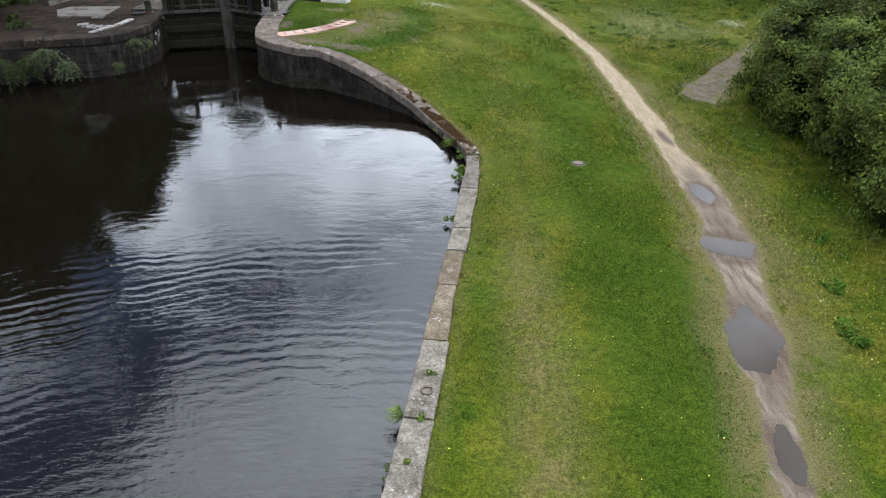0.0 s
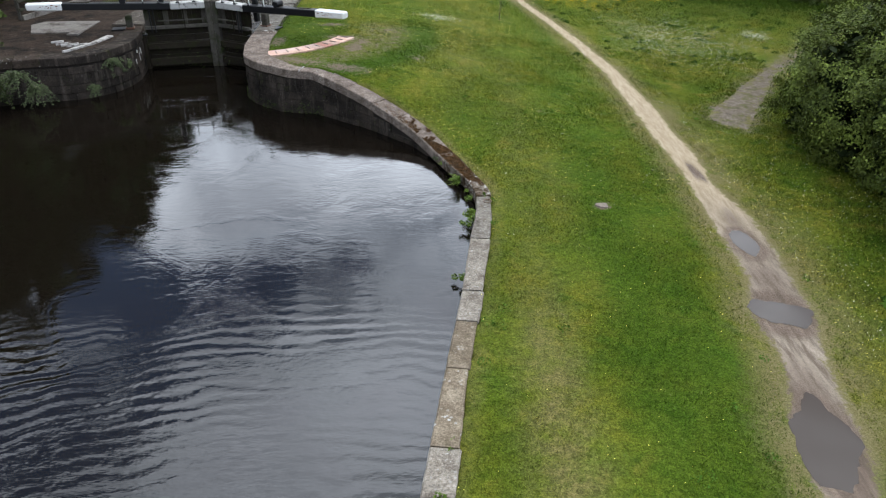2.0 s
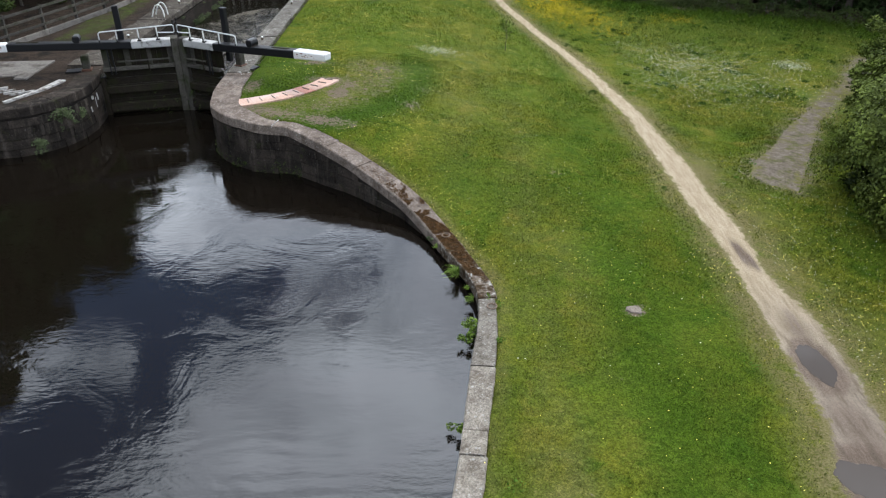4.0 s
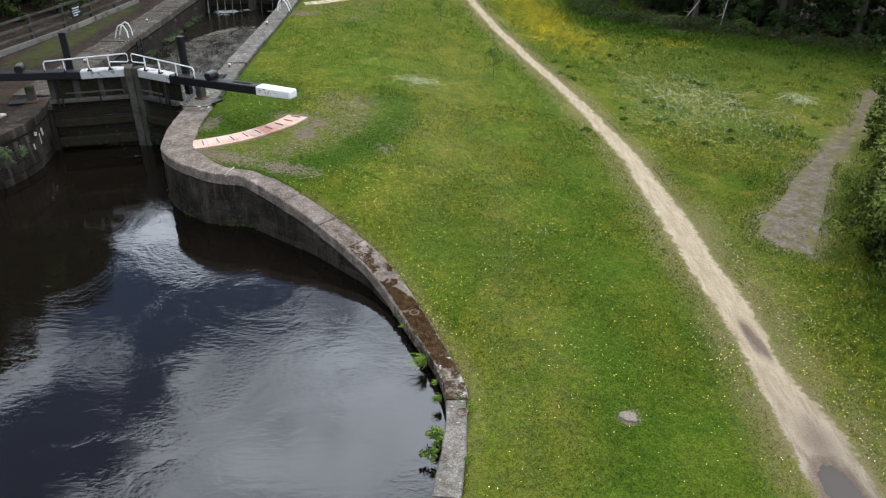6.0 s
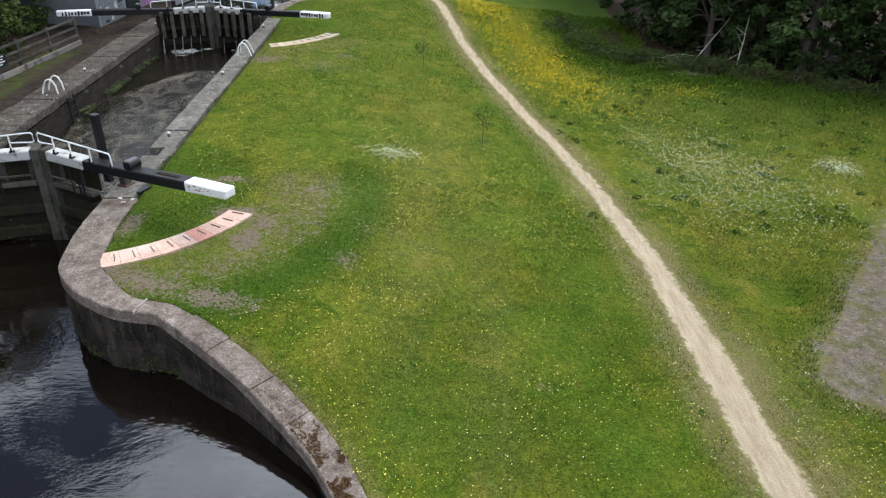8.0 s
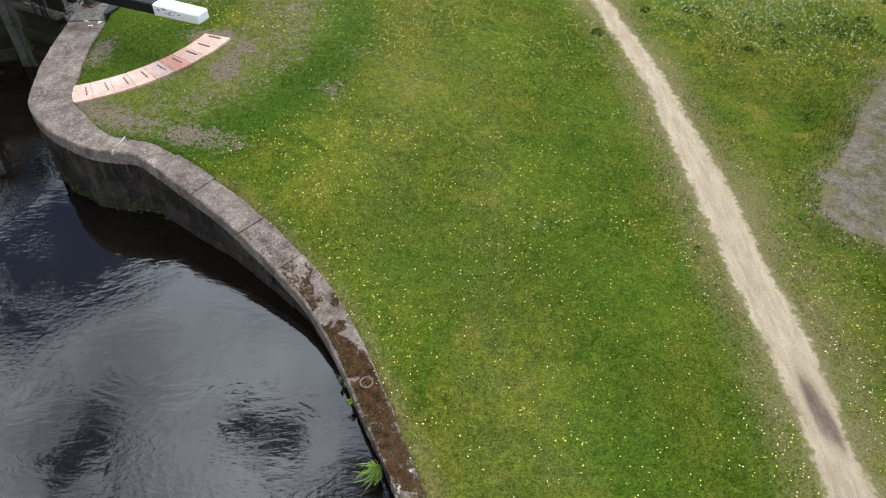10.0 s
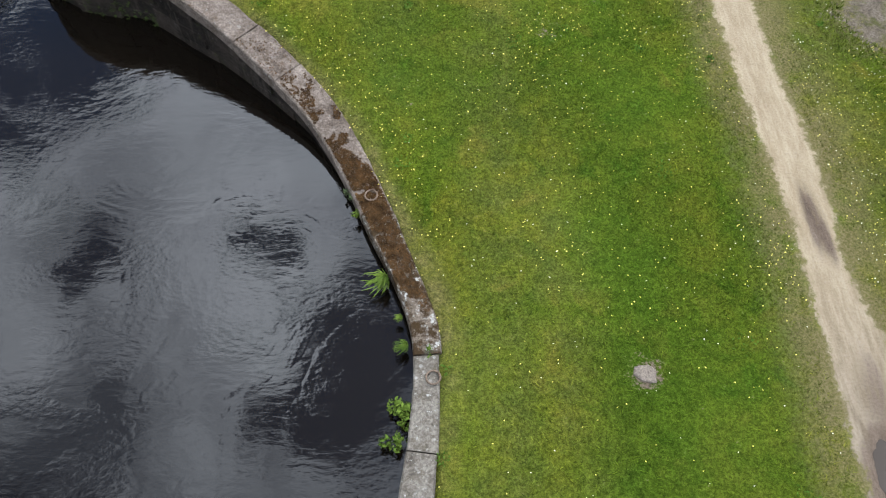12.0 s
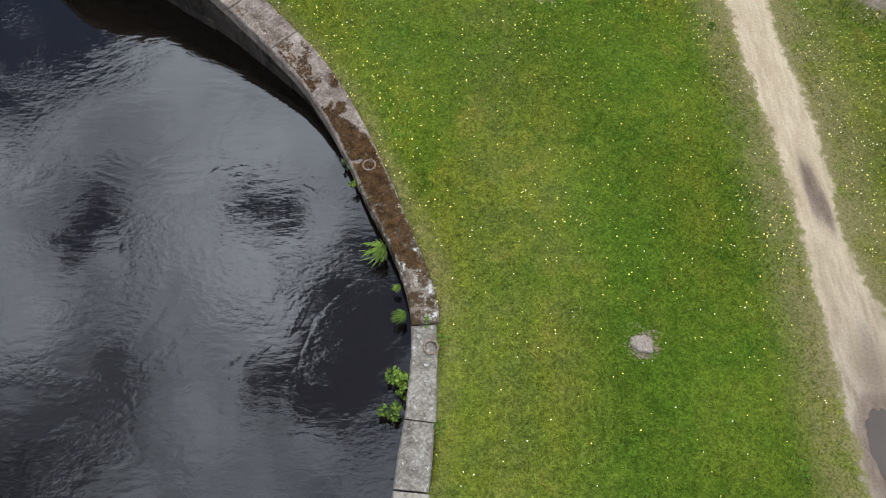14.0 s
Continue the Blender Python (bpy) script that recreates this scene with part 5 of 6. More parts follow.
def sunk_stone(x, y):
    """A rough five-cornered flag, almost flush with the turf."""
    r2 = np.random.RandomState(8)
    bm = bmesh.new()
    corners = [(-0.15, 0.02), (-0.10, 0.12), (0.08, 0.10), (0.15, 0.03), (0.09, -0.14), (-0.06, -0.09)]
    rim = [(a[0] + (b[0] - a[0]) * k / 4 + r2.uniform(-0.008, 0.008), a[1] + (b[1] - a[1]) * k / 4 + r2.uniform(-0.008, 0.008)) for a, b in zip(corners, corners[1:] + corners[:1]) for k in range(4)]
    rings = [[bm.verts.new((u * k, v * k, h + r2.uniform(-0.004, 0.004))) for u, v in rim] for h, k in ((-0.1, 1.0), (0.008, 1.0), (0.02, 0.9), (0.024, 0.5))]
    for a, b in zip(rings, rings[1:]):
        for i in range(len(rim)):
            k = (i + 1) % len(rim)
            bm.faces.new((a[k], a[i], b[i], b[k]))
    bm.faces.new(rings[-1][::-1])
    bmesh.ops.recalc_face_normals(bm, faces=bm.faces)
    ob = link_bm("sunk_stone", bm, M_FIELDSTONE)
    ob.matrix_world = pose(x, y, float(land(np.array(x), np.array(y))), 0, 0, 12)
    tagged(ob, "pale rough stone sunk flush in the mown grass", "stone")


sunk_stone(3.58, 16.2)


def fence():
    f_ = empty("fence", pose(0, 0, 0), "weathered grey timber rail fence on a concrete kerb", "fence")
    line, s = spline([(-15.21, 29.1, 0), (-14.53, 31.49, 0), (-13.99, 33.79, 0), (-13.5, 36.09, 0), (-13.16, 38.57, 0), (-12.79, 41.54, 0)], 1.9)
    for p in line:
        part("post", boxed(p[0] - 0.05, p[0] + 0.05, p[1] - 0.05, p[1] + 0.05, 1.0, 2.12, 0.008), M_GREYTIMBER, f_)
    for a, b in zip(line, line[1:]):
        d = Vector((b[0] - a[0], b[1] - a[1], 0))
        m = Matrix.Translation((a[0], a[1], 0)) @ Matrix.Rotation(math.atan2(d.y, d.x), 4, "Z")
        for z in (1.45, 1.75, 2.05):
            part("rail", boxed(0.0, d.length - 0.006, -0.085, -0.052, z - 0.045, z + 0.045, 0.006, m=m), M_GREYTIMBER, f_)
        part("kerb", boxed(0.0, d.length - 0.004, -0.16, -0.09, 1.0, 1.27, 0.01, m=m), M_SLAB, f_, "grey concrete kerb")
    sg = empty("notice_board", pose(-13.24, 36.52, 1.75, 0, 0, 79), "small black notice board with white lines on the fence", "sign")
    part("board", boxed(-0.30, 0.30, -0.13, -0.11, -0.2, 0.2, 0.004), M_BLACK, sg)
    for i, w in enumerate((0.42, 0.36, 0.44, 0.3)):
        part("text_bar", boxed(-0.22, -0.22 + w, -0.135, -0.1305, 0.12 - i * 0.085, 0.15 - i * 0.085, 0), M_WHITE, sg)


fence()


def hut():
    h_ = empty("canal_building", pose(-13.02, 44.32, 1.0, 0, 0, -14), "low rendered building with sprayed colours on its walls", "building")
    part("wall", boxed(-6.0, 0, 0, 9.5, -0.1, 3.0, 0.02), M_RENDER, h_, "grey rendered wall")
    part("roof", boxed(-6.3, 0.3, -0.3, 9.8, 3.003, 3.2, 0.03), M_STRIP, h_)
    part("door", boxed(0.003, 0.05, 2.0, 3.0, -0.05, 2.0, 0.01), M_BLACK, h_, "black door")
    r2 = np.random.RandomState(4)
    for y0, y1, mat in ((0.2, 1.8, M_SPRAYBLUE), (3.2, 5.6, M_SPRAYPURPLE)):
        part("painted_panel", boxed(0.003, 0.012, y0, y1, 0.0, 1.9, 0), mat, h_, "sprayed colour on the wall")
        for k in range(9):
            yy, z0 = r2.uniform(y0, y1 - 0.3), r2.uniform(0.1, 1.5)
            part("spray_mark", boxed(0.0125, 0.016, yy, yy + r2.uniform(0.1, 0.35), z0, z0 + r2.uniform(0.08, 0.3), 0), M_WORNWHITE if k % 3 else M_BLACK, h_)


M_RENDER = speckled("grey_render", (0.11, 0.115, 0.125), (0.17, 0.175, 0.185), 1.0, 20.0)
M_SPRAYBLUE = speckled("blue_spray", (0.05, 0.07, 0.085), (0.11, 0.12, 0.125), 2.5, 12.0)
M_SPRAYPURPLE = speckled("purple_spray", (0.10, 0.04, 0.11), (0.20, 0.11, 0.20), 2.5, 12.0)
hut()


# ---- plants ----
def leaf_cloud(rs, centres, radii, count, size, squash=0.8):
    """Small folded leaves scattered in clumps: vertices and faces."""
    k = rs.randint(0, len(centres), count)
    d = rs.normal(size=(count, 3))
    d /= np.linalg.norm(d, axis=1)[:, None]
    r = radii[k] * rs.uniform(0.25, 1.0, count) ** 0.5
    c = centres[k] + d * r[:, None] * np.array([1, 1, squash])
    u = rs.normal(size=(count, 3))
    u[:, 2] *= 0.6
    u /= np.linalg.norm(u, axis=1)[:, None]
    w = np.cross(u, d + rs.normal(scale=0.5, size=(count, 3)))
    w /= np.linalg.norm(w, axis=1)[:, None]
    s = size * rs.uniform(0.6, 1.4, count)[:, None]
    v = np.stack([c - u * s, c + w * s * 0.55, c + u * s, c - w * s * 0.55], 1).reshape(-1, 3)
    i = np.arange(count) * 4
    f = np.stack([i, i + 1, i + 2, i + 3], 1)
    return v, f


def crown_clumps(rs, n, rx, ry, z0, z1, lump=0.35):
    t, h = rs.uniform(0, 2 * np.pi, n), rs.uniform(0, 1, n)
    prof = np.sin(np.clip(h * 0.86 + 0.14, 0, 1) * np.pi) ** 0.55
    r = (0.35 + 0.65 * rs.uniform(0, 1, n) ** 0.4) * prof * (1 + lump * np.sin(3 * t + 5 * h + rs.uniform(0, 6)) * 0.6)
    return np.stack([rx * r * np.cos(t), ry * r * np.sin(t), z0 + (z1 - z0) * h], 1)


def tree(name, x, y, height, rx, ry, base, clumps, leaves, size, mat, label, seed, category="tree", group="", trunk=0.16, tight=0.34):
    rs = np.random.RandomState(seed)
    z = float(ground_height(np.array(x), np.array(y))) - 0.03
    t_ = empty(name, pose(x, y, z), label, category, group)
    c = crown_clumps(rs, clumps, rx, ry, base, height)
    v, f = leaf_cloud(rs, c, rs.uniform(0.3, 0.6, clumps) * max(0.5, rx * tight), leaves, size)
    v[:, 2] = np.maximum(v[:, 2], 0.02)
    bm = bmesh.new()
    lean = rs.uniform(-0.12, 0.12, 2)
    top = height * 0.72
    stem = [(lean[0] * k * k * 4, lean[1] * k * k * 4, top * k) for k in np.linspace(0, 1, 7)]
    tube(bm, stem, trunk, 8, r_end=trunk * 0.25)
    for q in c[rs.choice(clumps, min(12, clumps), False)]:
        k = rs.uniform(0.2, 0.75)
        a = Vector((lean[0] * k * k * 4, lean[1] * k * k * 4, top * k))
        b = Vector(q)
        mid = (a + b) / 2 + Vector((0, 0, 0.25))
        tube(bm, [a, mid, b], trunk * 0.32, 5, r_end=trunk * 0.08)
    part("trunk", bm, M_BARK, t_)
    raw("crown", v.tolist(), f.tolist(), mat, t_)
    return t_


def bush(name, x, y, height, r, clumps, leaves, size, mat, label, seed, category, group):
    """A dense bush leafed to the ground: tufts of leaves over a lumpy shell, twigs and leaves inside painted dark for
    shade.
    """
    rs = np.random.RandomState(seed)
    z = float(ground_height(np.array(x), np.array(y))) - 0.03
    t_ = empty(name, pose(x, y, z), label, category, group)
    ph = rs.uniform(0, 6.28, 6)
    d = rs.normal(size=(clumps, 3))
    d /= np.linalg.norm(d, axis=1)[:, None]
    t, h = np.arctan2(d[:, 1], d[:, 0]), d[:, 2]
    lumpy = 1 + 0.17 * np.sin(3 * t + ph[0] + 2 * h) + 0.14 * np.sin(5 * t + ph[1] - 3 * h) + 0.12 * np.sin(7 * h + ph[2] + 2 * t) + rs.uniform(-0.16, 0.07, clumps)
    c = d * lumpy[:, None] * np.array([r, r, height * 0.56]) + np.array([0, 0, height * 0.42])
    c = c[c[:, 2] > 0.06]
    n = len(c)
    k = rs.randint(0, n, leaves)
    rad = rs.uniform(0.16, 0.36, n)
    off = rs.normal(size=(leaves, 3)) * 0.5
    p = c[k] + off * rad[k][:, None] * np.array([1, 1, 0.75])
    out = (p - np.array([0, 0, height * 0.35])) / np.array([r, r, height * 0.6])
    nrm = out + rs.normal(scale=0.55, size=(leaves, 3)) + np.array([0, 0, 0.35])
    nrm /= np.linalg.norm(nrm, axis=1)[:, None]
    u = np.cross(nrm, rs.normal(size=(leaves, 3)))
    u /= np.linalg.norm(u, axis=1)[:, None]
    w = np.cross(nrm, u)
    sc = size * rs.uniform(0.6, 1.4, leaves)[:, None]
    p[:, 2] = np.maximum(p[:, 2], 0.02)
    v = np.stack([p - u * sc, p + w * sc * 0.6, p + u * sc, p - w * sc * 0.6], 1).reshape(-1, 3)
    q = np.arange(leaves) * 4
    raw("crown", v.tolist(), np.stack([q, q + 1, q + 2, q + 3], 1).tolist(), mat, t_)
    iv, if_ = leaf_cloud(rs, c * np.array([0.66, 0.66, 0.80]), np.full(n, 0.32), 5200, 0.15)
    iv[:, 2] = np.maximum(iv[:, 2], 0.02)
    raw("inner_foliage", iv.tolist(), if_.tolist(), M_LEAF_SHADE, t_)
    bm = tube(bmesh.new(), [(0, 0, 0), (0.03, 0.02, height * 0.3), (-0.02, 0.05, height * 0.6)], 0.10, 8, r_end=0.04)
    for e in c[rs.choice(n, 9, False)]:
        tube(bm, [(0.02, 0.02, height * rs.uniform(0.15, 0.5)), Vector(e) * 0.55, Vector(e) * 0.9], 0.03, 5, r_end=0.008)
    part("trunk", bm, M_BARK, t_)
    return t_


# hawthorns beyond the track
for i, (x, y, h, r) in enumerate(((11.4, 20.8, 3.4, 1.9), (11.7, 18.2, 4.0, 2.1), (11.6, 15.4, 3.9, 2.15), (11.3, 12.9, 3.4, 2.0), (13.6, 12.6, 4.6, 2.3), (14.4, 19.6, 5.2, 2.5), (14.4, 16.2, 5.6, 2.5), (12.9, 23.6, 2.8, 1.7))):
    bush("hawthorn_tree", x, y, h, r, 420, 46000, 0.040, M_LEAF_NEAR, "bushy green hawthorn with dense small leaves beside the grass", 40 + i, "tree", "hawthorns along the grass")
for i, (x, y, h, r) in enumerate(((13.5, 26.3, 2.6, 1.5), (15.2, 28.6, 3.0, 1.8), (17.4, 31.0, 3.4, 2.0), (19.6, 33.8, 3.8, 2.2), (21.5, 37.0, 4.5, 2.4))):
    tree("shrub", x, y, h, r, r, 0.1, 70, 8500, 0.06, M_LEAF_NEAR, "light green shrub at the edge of the gravel", 60 + i, "shrub", "shrubs by the gravel", 0.07)
WOOD = [(12.4, 49.3), (13.5, 45.5), (16.4, 43.2), (19.3, 41.1), (22.2, 38.7), (13.7, 47.6), (15, 45.4), (17.9, 43.9), (20.7, 42), (23.6, 40.1), (11.6, 52.5), (14.5, 50.6), (17.4, 48.7), (21.2, 46.8), (25.1, 44.4), (9.2, 59.2), (12.5, 56.4), (19.3, 54.5), (26.1, 50.6), (4.8, 64), (10.6, 64), (17.4, 62.1)]
for i, (x, y) in enumerate(WOOD):
    r2 = np.random.RandomState(i)
    tree("woodland_tree", x + r2.uniform(-0.6, 0.6), y + r2.uniform(-0.6, 0.6), r2.uniform(8.5, 12), r2.uniform(2.2, 3.0), r2.uniform(2.2, 3.0), r2.uniform(1.2, 2.0) if i < 5 else r2.uniform(0.2, 1.0), 120, 13000, 0.115, M_LEAF_DARK,
         "dark leafy woodland tree over shaded ground", 80 + i, "tree", "trees of the wood", 0.17)
for i, (x, y, h, r) in enumerate(((-16.6, 43.4, 3.4, 1.9), (-15.6, 40.2, 2.6, 1.5), (-17.6, 37.6, 4.2, 2.2), (-17.2, 33.4, 3.6, 2.0), (-17.6, 29.6, 3.8, 2.0), (-15.9, 26.4, 2.3, 1.4))):
    tree("bankside_bush", x, y, h, r, r, 0.1, 60, 7000, 0.075, M_LEAF_LEFT, "green bankside bush behind the fence", 120 + i, "bush", "bushes on the offside bank", 0.08)
for i, (x, y, h, r) in enumerate(((-20.5, 24.5, 11, 3.2), (-19.5, 29.5, 12, 3.2), (-20, 35, 12.5, 3.4), (-19.3, 42, 13.5, 3.4), (-22, 19.5, 10, 3.0), (-24, 47, 12, 3.4), (-27, 13, 10, 3.2), (-22.4, 56, 15, 3.4), (-18, 66, 15, 3.8), (-11, 70, 15.5, 4.2), (-4, 76, 16, 4.2), (-21.2, 46.2, 14.5, 2.8), (-23.5, 27, 13, 3.6), (-23, 32.5, 13.5, 3.6), (-23.5, 38.5, 14, 3.6), (-24.5, 22, 12, 3.4), (-26, 17, 12, 3.4), (-29, 10, 12, 3.4), (-30, 4, 12, 3.4))):
    tree("bank_tree", x, y, h, r, r, 0.1, 130, 9000, 0.46, M_LEAF_DARK, "tall leafy tree on the far bank", 140 + i, "tree", "tall trees round the water", 0.2)


for i, (x, y) in enumerate(((11.8, 48.1), (12, 46.8), (12.5, 45.5), (13.7, 43.9), (15.2, 42.8), (16.8, 41.6), (18.3, 40.5), (19.9, 39.3), (21.4, 37.8), (12.7, 46.4), (16, 44.1), (19.1, 42))):
    r2 = np.random.RandomState(300 + i)
    tree("undergrowth", x + 0.7 + r2.uniform(-0.4, 0.4), y + 0.9 + r2.uniform(-0.4, 0.4), r2.uniform(0.9, 1.7), r2.uniform(0.9, 1.3), r2.uniform(0.8, 1.2), 0.02, 40, 2200, 0.07, M_LEAF_DARK,
         "dark low undergrowth at the edge of the wood", 320 + i, "bush", "undergrowth along the wood", 0.04)


for i, (x, y) in enumerate(((7.3, 48.9), (7.9, 46.9), (8.5, 45.6), (9.6, 44.9), (10.5, 44.3), (11.7, 43.5), (12.9, 42.9), (14.2, 42.0), (15.6, 41.2), (17.0, 40.3), (18.6, 39.2))):
    r2 = np.random.RandomState(400 + i)
    tree("nettle_patch", x, y, r2.uniform(0.35, 0.7), r2.uniform(0.9, 1.5), r2.uniform(0.5, 0.9), 0.0, 90, 1500, 0.042, M_LEAF_LEFT, "low ragged nettle patch between meadow and wood", 420 + i, "nettles", "nettles along the wood", 0.02, 0.15)


def dead_branch(x, y, tip, seed):
    rs = np.random.RandomState(seed)
    z = float(land(np.array(x), np.array(y)))
    t_ = empty("dead_branch", pose(x, y, z), "pale dead branch leaning at the edge of the wood", "branch", "dead branches by the wood")
    a, b = Vector((0, 0, 0)), Vector(tip)
    bm = tube(bmesh.new(), [a, a.lerp(b, 0.5) + Vector((0.05, 0, 0.12)), b], 0.035, 6, r_end=0.008)
    for k in range(7):
        q = a.lerp(b, rs.uniform(0.3, 0.95))
        tube(bm, [q, q + Vector(rs.normal(scale=(0.3, 0.3, 0.22)))], 0.012, 4, r_end=0.004)
    part("limb", bm, M_DEADWOOD, t_)


M_DEADWOOD = speckled("bleached_wood", (0.20, 0.18, 0.15), (0.34, 0.31, 0.27), 4.0, 40.0)
dead_branch(12.2, 44.1, (1.6, 0.6, 1.9), 1)
dead_branch(11.2, 45.3, (1.3, -0.5, 0.25), 2)
dead_branch(13.8, 43.2, (0.5, 0.8, 2.2), 3)


def sapling(x, y, h, seed):
    rs = np.random.RandomState(seed)
    z = float(land(np.array(x), np.array(y))) - 0.02
    t_ = empty("sapling", pose(x, y, z), "thin young sapling with few leaves in the grass", "sapling", "saplings in the grass")
    bm = tube(bmesh.new(), [(0, 0, 0), (0.02, 0.01, h * 0.5), (0.0, 0.03, h)], 0.014, 6, r_end=0.005)
    tips = []
    for k in range(9):
        a, q = rs.uniform(0, 6.28), rs.uniform(0.3, 0.95)
        e = (0.28 * (1.1 - q) * math.cos(a) + 0.05 * math.cos(a), 0.28 * (1.1 - q) * math.sin(a), h * q + 0.18)
        tube(bm, [(0.01, 0.02, h * q), e], 0.006, 4)
        tips.append(e)
    part("stem", bm, M_BARK, t_)
    v, f = leaf_cloud(rs, np.array(tips), np.full(9, 0.16), 420, 0.026)
    raw("foliage", v.tolist(), f.tolist(), M_FERN, t_)


sapling(2.47, 32.6, 1.15, 1)
sapling(0.66, 40.0, 1.1, 2)


def wall_plant(name, x, y, z, r, leaves, size, mat, label, seed, category="plant", group="", drop=0.0):
    rs = np.random.RandomState(seed)
    n = max(4, leaves // 60)
    c = rs.normal(scale=(r * 0.5, r * 0.5, r * 0.35), size=(n, 3))
    c[:, 2] -= drop * rs.uniform(0, 1, n)
    v, f = leaf_cloud(rs, c, np.full(n, r * 0.55), leaves, size)
    ob = raw(name, v.tolist(), f.tolist(), mat)
    ob.matrix_world = pose(x, y, z)
    return tagged(ob, label, category, group)


def fern(x, y, z, r, seed, lean=(-0.6, -0.2)):
    rs = np.random.RandomState(seed)
    vs, fs = [], []
    for k in range(110):
        a, l, up = rs.uniform(0, 2 * math.pi), r * rs.uniform(0.3, 1.0), rs.uniform(-0.6, 2.2)
        dx, dy = math.cos(a) * 0.7 + lean[0], math.sin(a) * 0.7 + lean[1]
        sx_, sy_ = -dy * 0.02 * r, dx * 0.02 * r
        b = len(vs)
        for t, wd in ((0.0, 0.5), (0.45, 1.0), (0.8, 0.7), (1.0, 0.1)):
            px, py, pz = dx * l * t, dy * l * t, r * up * (1.1 * t - 0.95 * t * t)
            vs += [(px - sx_ * wd, py - sy_ * wd, pz), (px + sx_ * wd, py + sy_ * wd, pz)]
        for t in range(3):
            fs.append((b + 2 * t, b + 2 * t + 1, b + 2 * t + 3, b + 2 * t + 2))
    ob = raw("fern", vs, fs, M_FERN)
    ob.matrix_world = pose(x, y, z)
    tagged(ob, "bright green tuft growing from the canal wall", "plant", "tufts on the canal wall")


for i, (x, y, r) in enumerate(((0.45, 17.59, 0.30), (0.71, 16.66, 0.16), (-0.46, 7.1, 0.26), (0.05, 18.65, 0.12), (0.64, 17.05, 0.10))):
    fern(x, y, bank_z(x + 0.3, y) - 0.12, r, i)
for i, (x, y, r, n, d) in enumerate(((0.66, 15.78, 0.20, 420, 0.05), (0.64, 15.45, 0.14, 200, 0.02), (0.37, 13.28, 0.14, 170, 0.02), (-0.52, 6.0, 0.16, 220, 0.12), (-0.05, 19.02, 0.12, 120, 0.02))):
    wall_plant("wall_plant", x, y, bank_z(x + 0.3, y) - 0.08, r, n, 0.028, M_IVY if i > 2 else M_FERN, "leafy green weed rooted in the canal wall", 10 + i, "plant", "tufts on the canal wall", d)
for i, (x, y, n) in enumerate(((-0.16, 6.89, 130), (-0.05, 7.86, 70), (-0.32, 6.01, 140), (0.08, 8.72, 30), (0.95, 16.5, 70))):
    wall_plant("joint_weed", x, y, bank_z(x, y) + 0.04, 0.09, n, 0.022, M_FERN, "small green weed in a joint of the coping", 70 + i, "plant", "weeds in the coping joints")
def scrub(x, y, z, r, stems, mat, seed):
    """Thin arching stems out of a wall, leaves strung along them."""
    rs = np.random.RandomState(seed)
    s_ = empty("scrub", pose(x, y, z), "straggling scrub growing from the dark wall", "plant", "scrub on the offside wall")
    bm, pts = bmesh.new(), []
    for k in range(stems):
        a, l = rs.uniform(-2.6, -0.2), r * rs.uniform(0.5, 1.3)
        up = rs.uniform(-0.2, 0.9)
        line = [Vector((math.cos(a) * l * t + rs.normal(0, 0.02), math.sin(a) * l * t * 0.7, l * (up * t - 0.9 * t * t))) for t in (0, 0.35, 0.7, 1.0)]
        tube(bm, line, 0.008, 4, r_end=0.003)
        for q in np.linspace(0.15, 1, 9):
            i = min(2, int(q * 3))
            pts.append(line[i].lerp(line[i + 1], q * 3 - i))
    part("stem", bm, M_BARK, s_)
    c = np.array([tuple(p) for p in pts])
    v, f = leaf_cloud(rs, c, rs.uniform(0.03, 0.10, len(c)), len(c) * 8, 0.026, 0.9)
    raw("foliage", v.tolist(), f.tolist(), mat, s_)


for i, (x, y, z, r, n, mat) in enumerate(((-12.25, 23.6, 0.35, 0.50, 26, M_IVY), (-12.7, 23.45, 0.80, 0.75, 34, M_IVY), (-13.3, 23.2, 0.55, 0.75, 40, M_ALGAE), (-14.05, 22.9, 0.6, 0.8, 60, M_ALGAE), (-15.0, 22.7, 0.7, 0.9, 60, M_ALGAE), (-14.6, 25.6, 1.2, 0.7, 50, M_ALGAE), (-10.85, 24.35, 0.12, 0.28, 12, M_IVY), (-10.42, 24.95, 0.80, 0.42, 20, M_IVY), (-10.2, 25.7, 0.55, 0.24, 8, M_IVY))):
    scrub(x, y, z, r, n, mat, 30 + i)
for i, (x, y, r) in enumerate(((7.56, 10.79, 0.20), (7.1, 9.34, 0.26), (7.2, 8.95, 0.24), (8.2, 12.7, 0.18))):
    wall_plant("nettle_clump", x, y, float(ground_height(np.array(x), np.array(y))) + r * 0.25, r * 0.85, 420, 0.028, M_CLOVER, "dark green nettle clump in the rough grass", 90 + i, "nettles", "nettles beside the track")
rs = np.random.RandomState(200)
wy = np.r_[rs.normal(36.1, 0.30, 16), rs.normal(38.6, 0.55, 26), rs.normal(41.0, 0.8, 22), rs.uniform(35, 43.5, 14)]
wz = CHAMBER_Z + 0.02 + 0.22 * rs.uniform(0, 1, 78) ** 2 + 0.5 * (rs.uniform(0, 1, 78) > 0.93)
wv, wf = leaf_cloud(rs, np.stack([np.full(78, LX0 + 0.07), wy, wz], 1), rs.uniform(0.05, 0.13, 78), 3600, 0.022)
wv[:, 0] = np.maximum(wv[:, 0], LX0 + 0.005)
tagged(raw("wall_weeds", wv.tolist(), wf.tolist(), M_IVY), "weeds growing along the wet chamber wall", "weeds", kind="stuff")


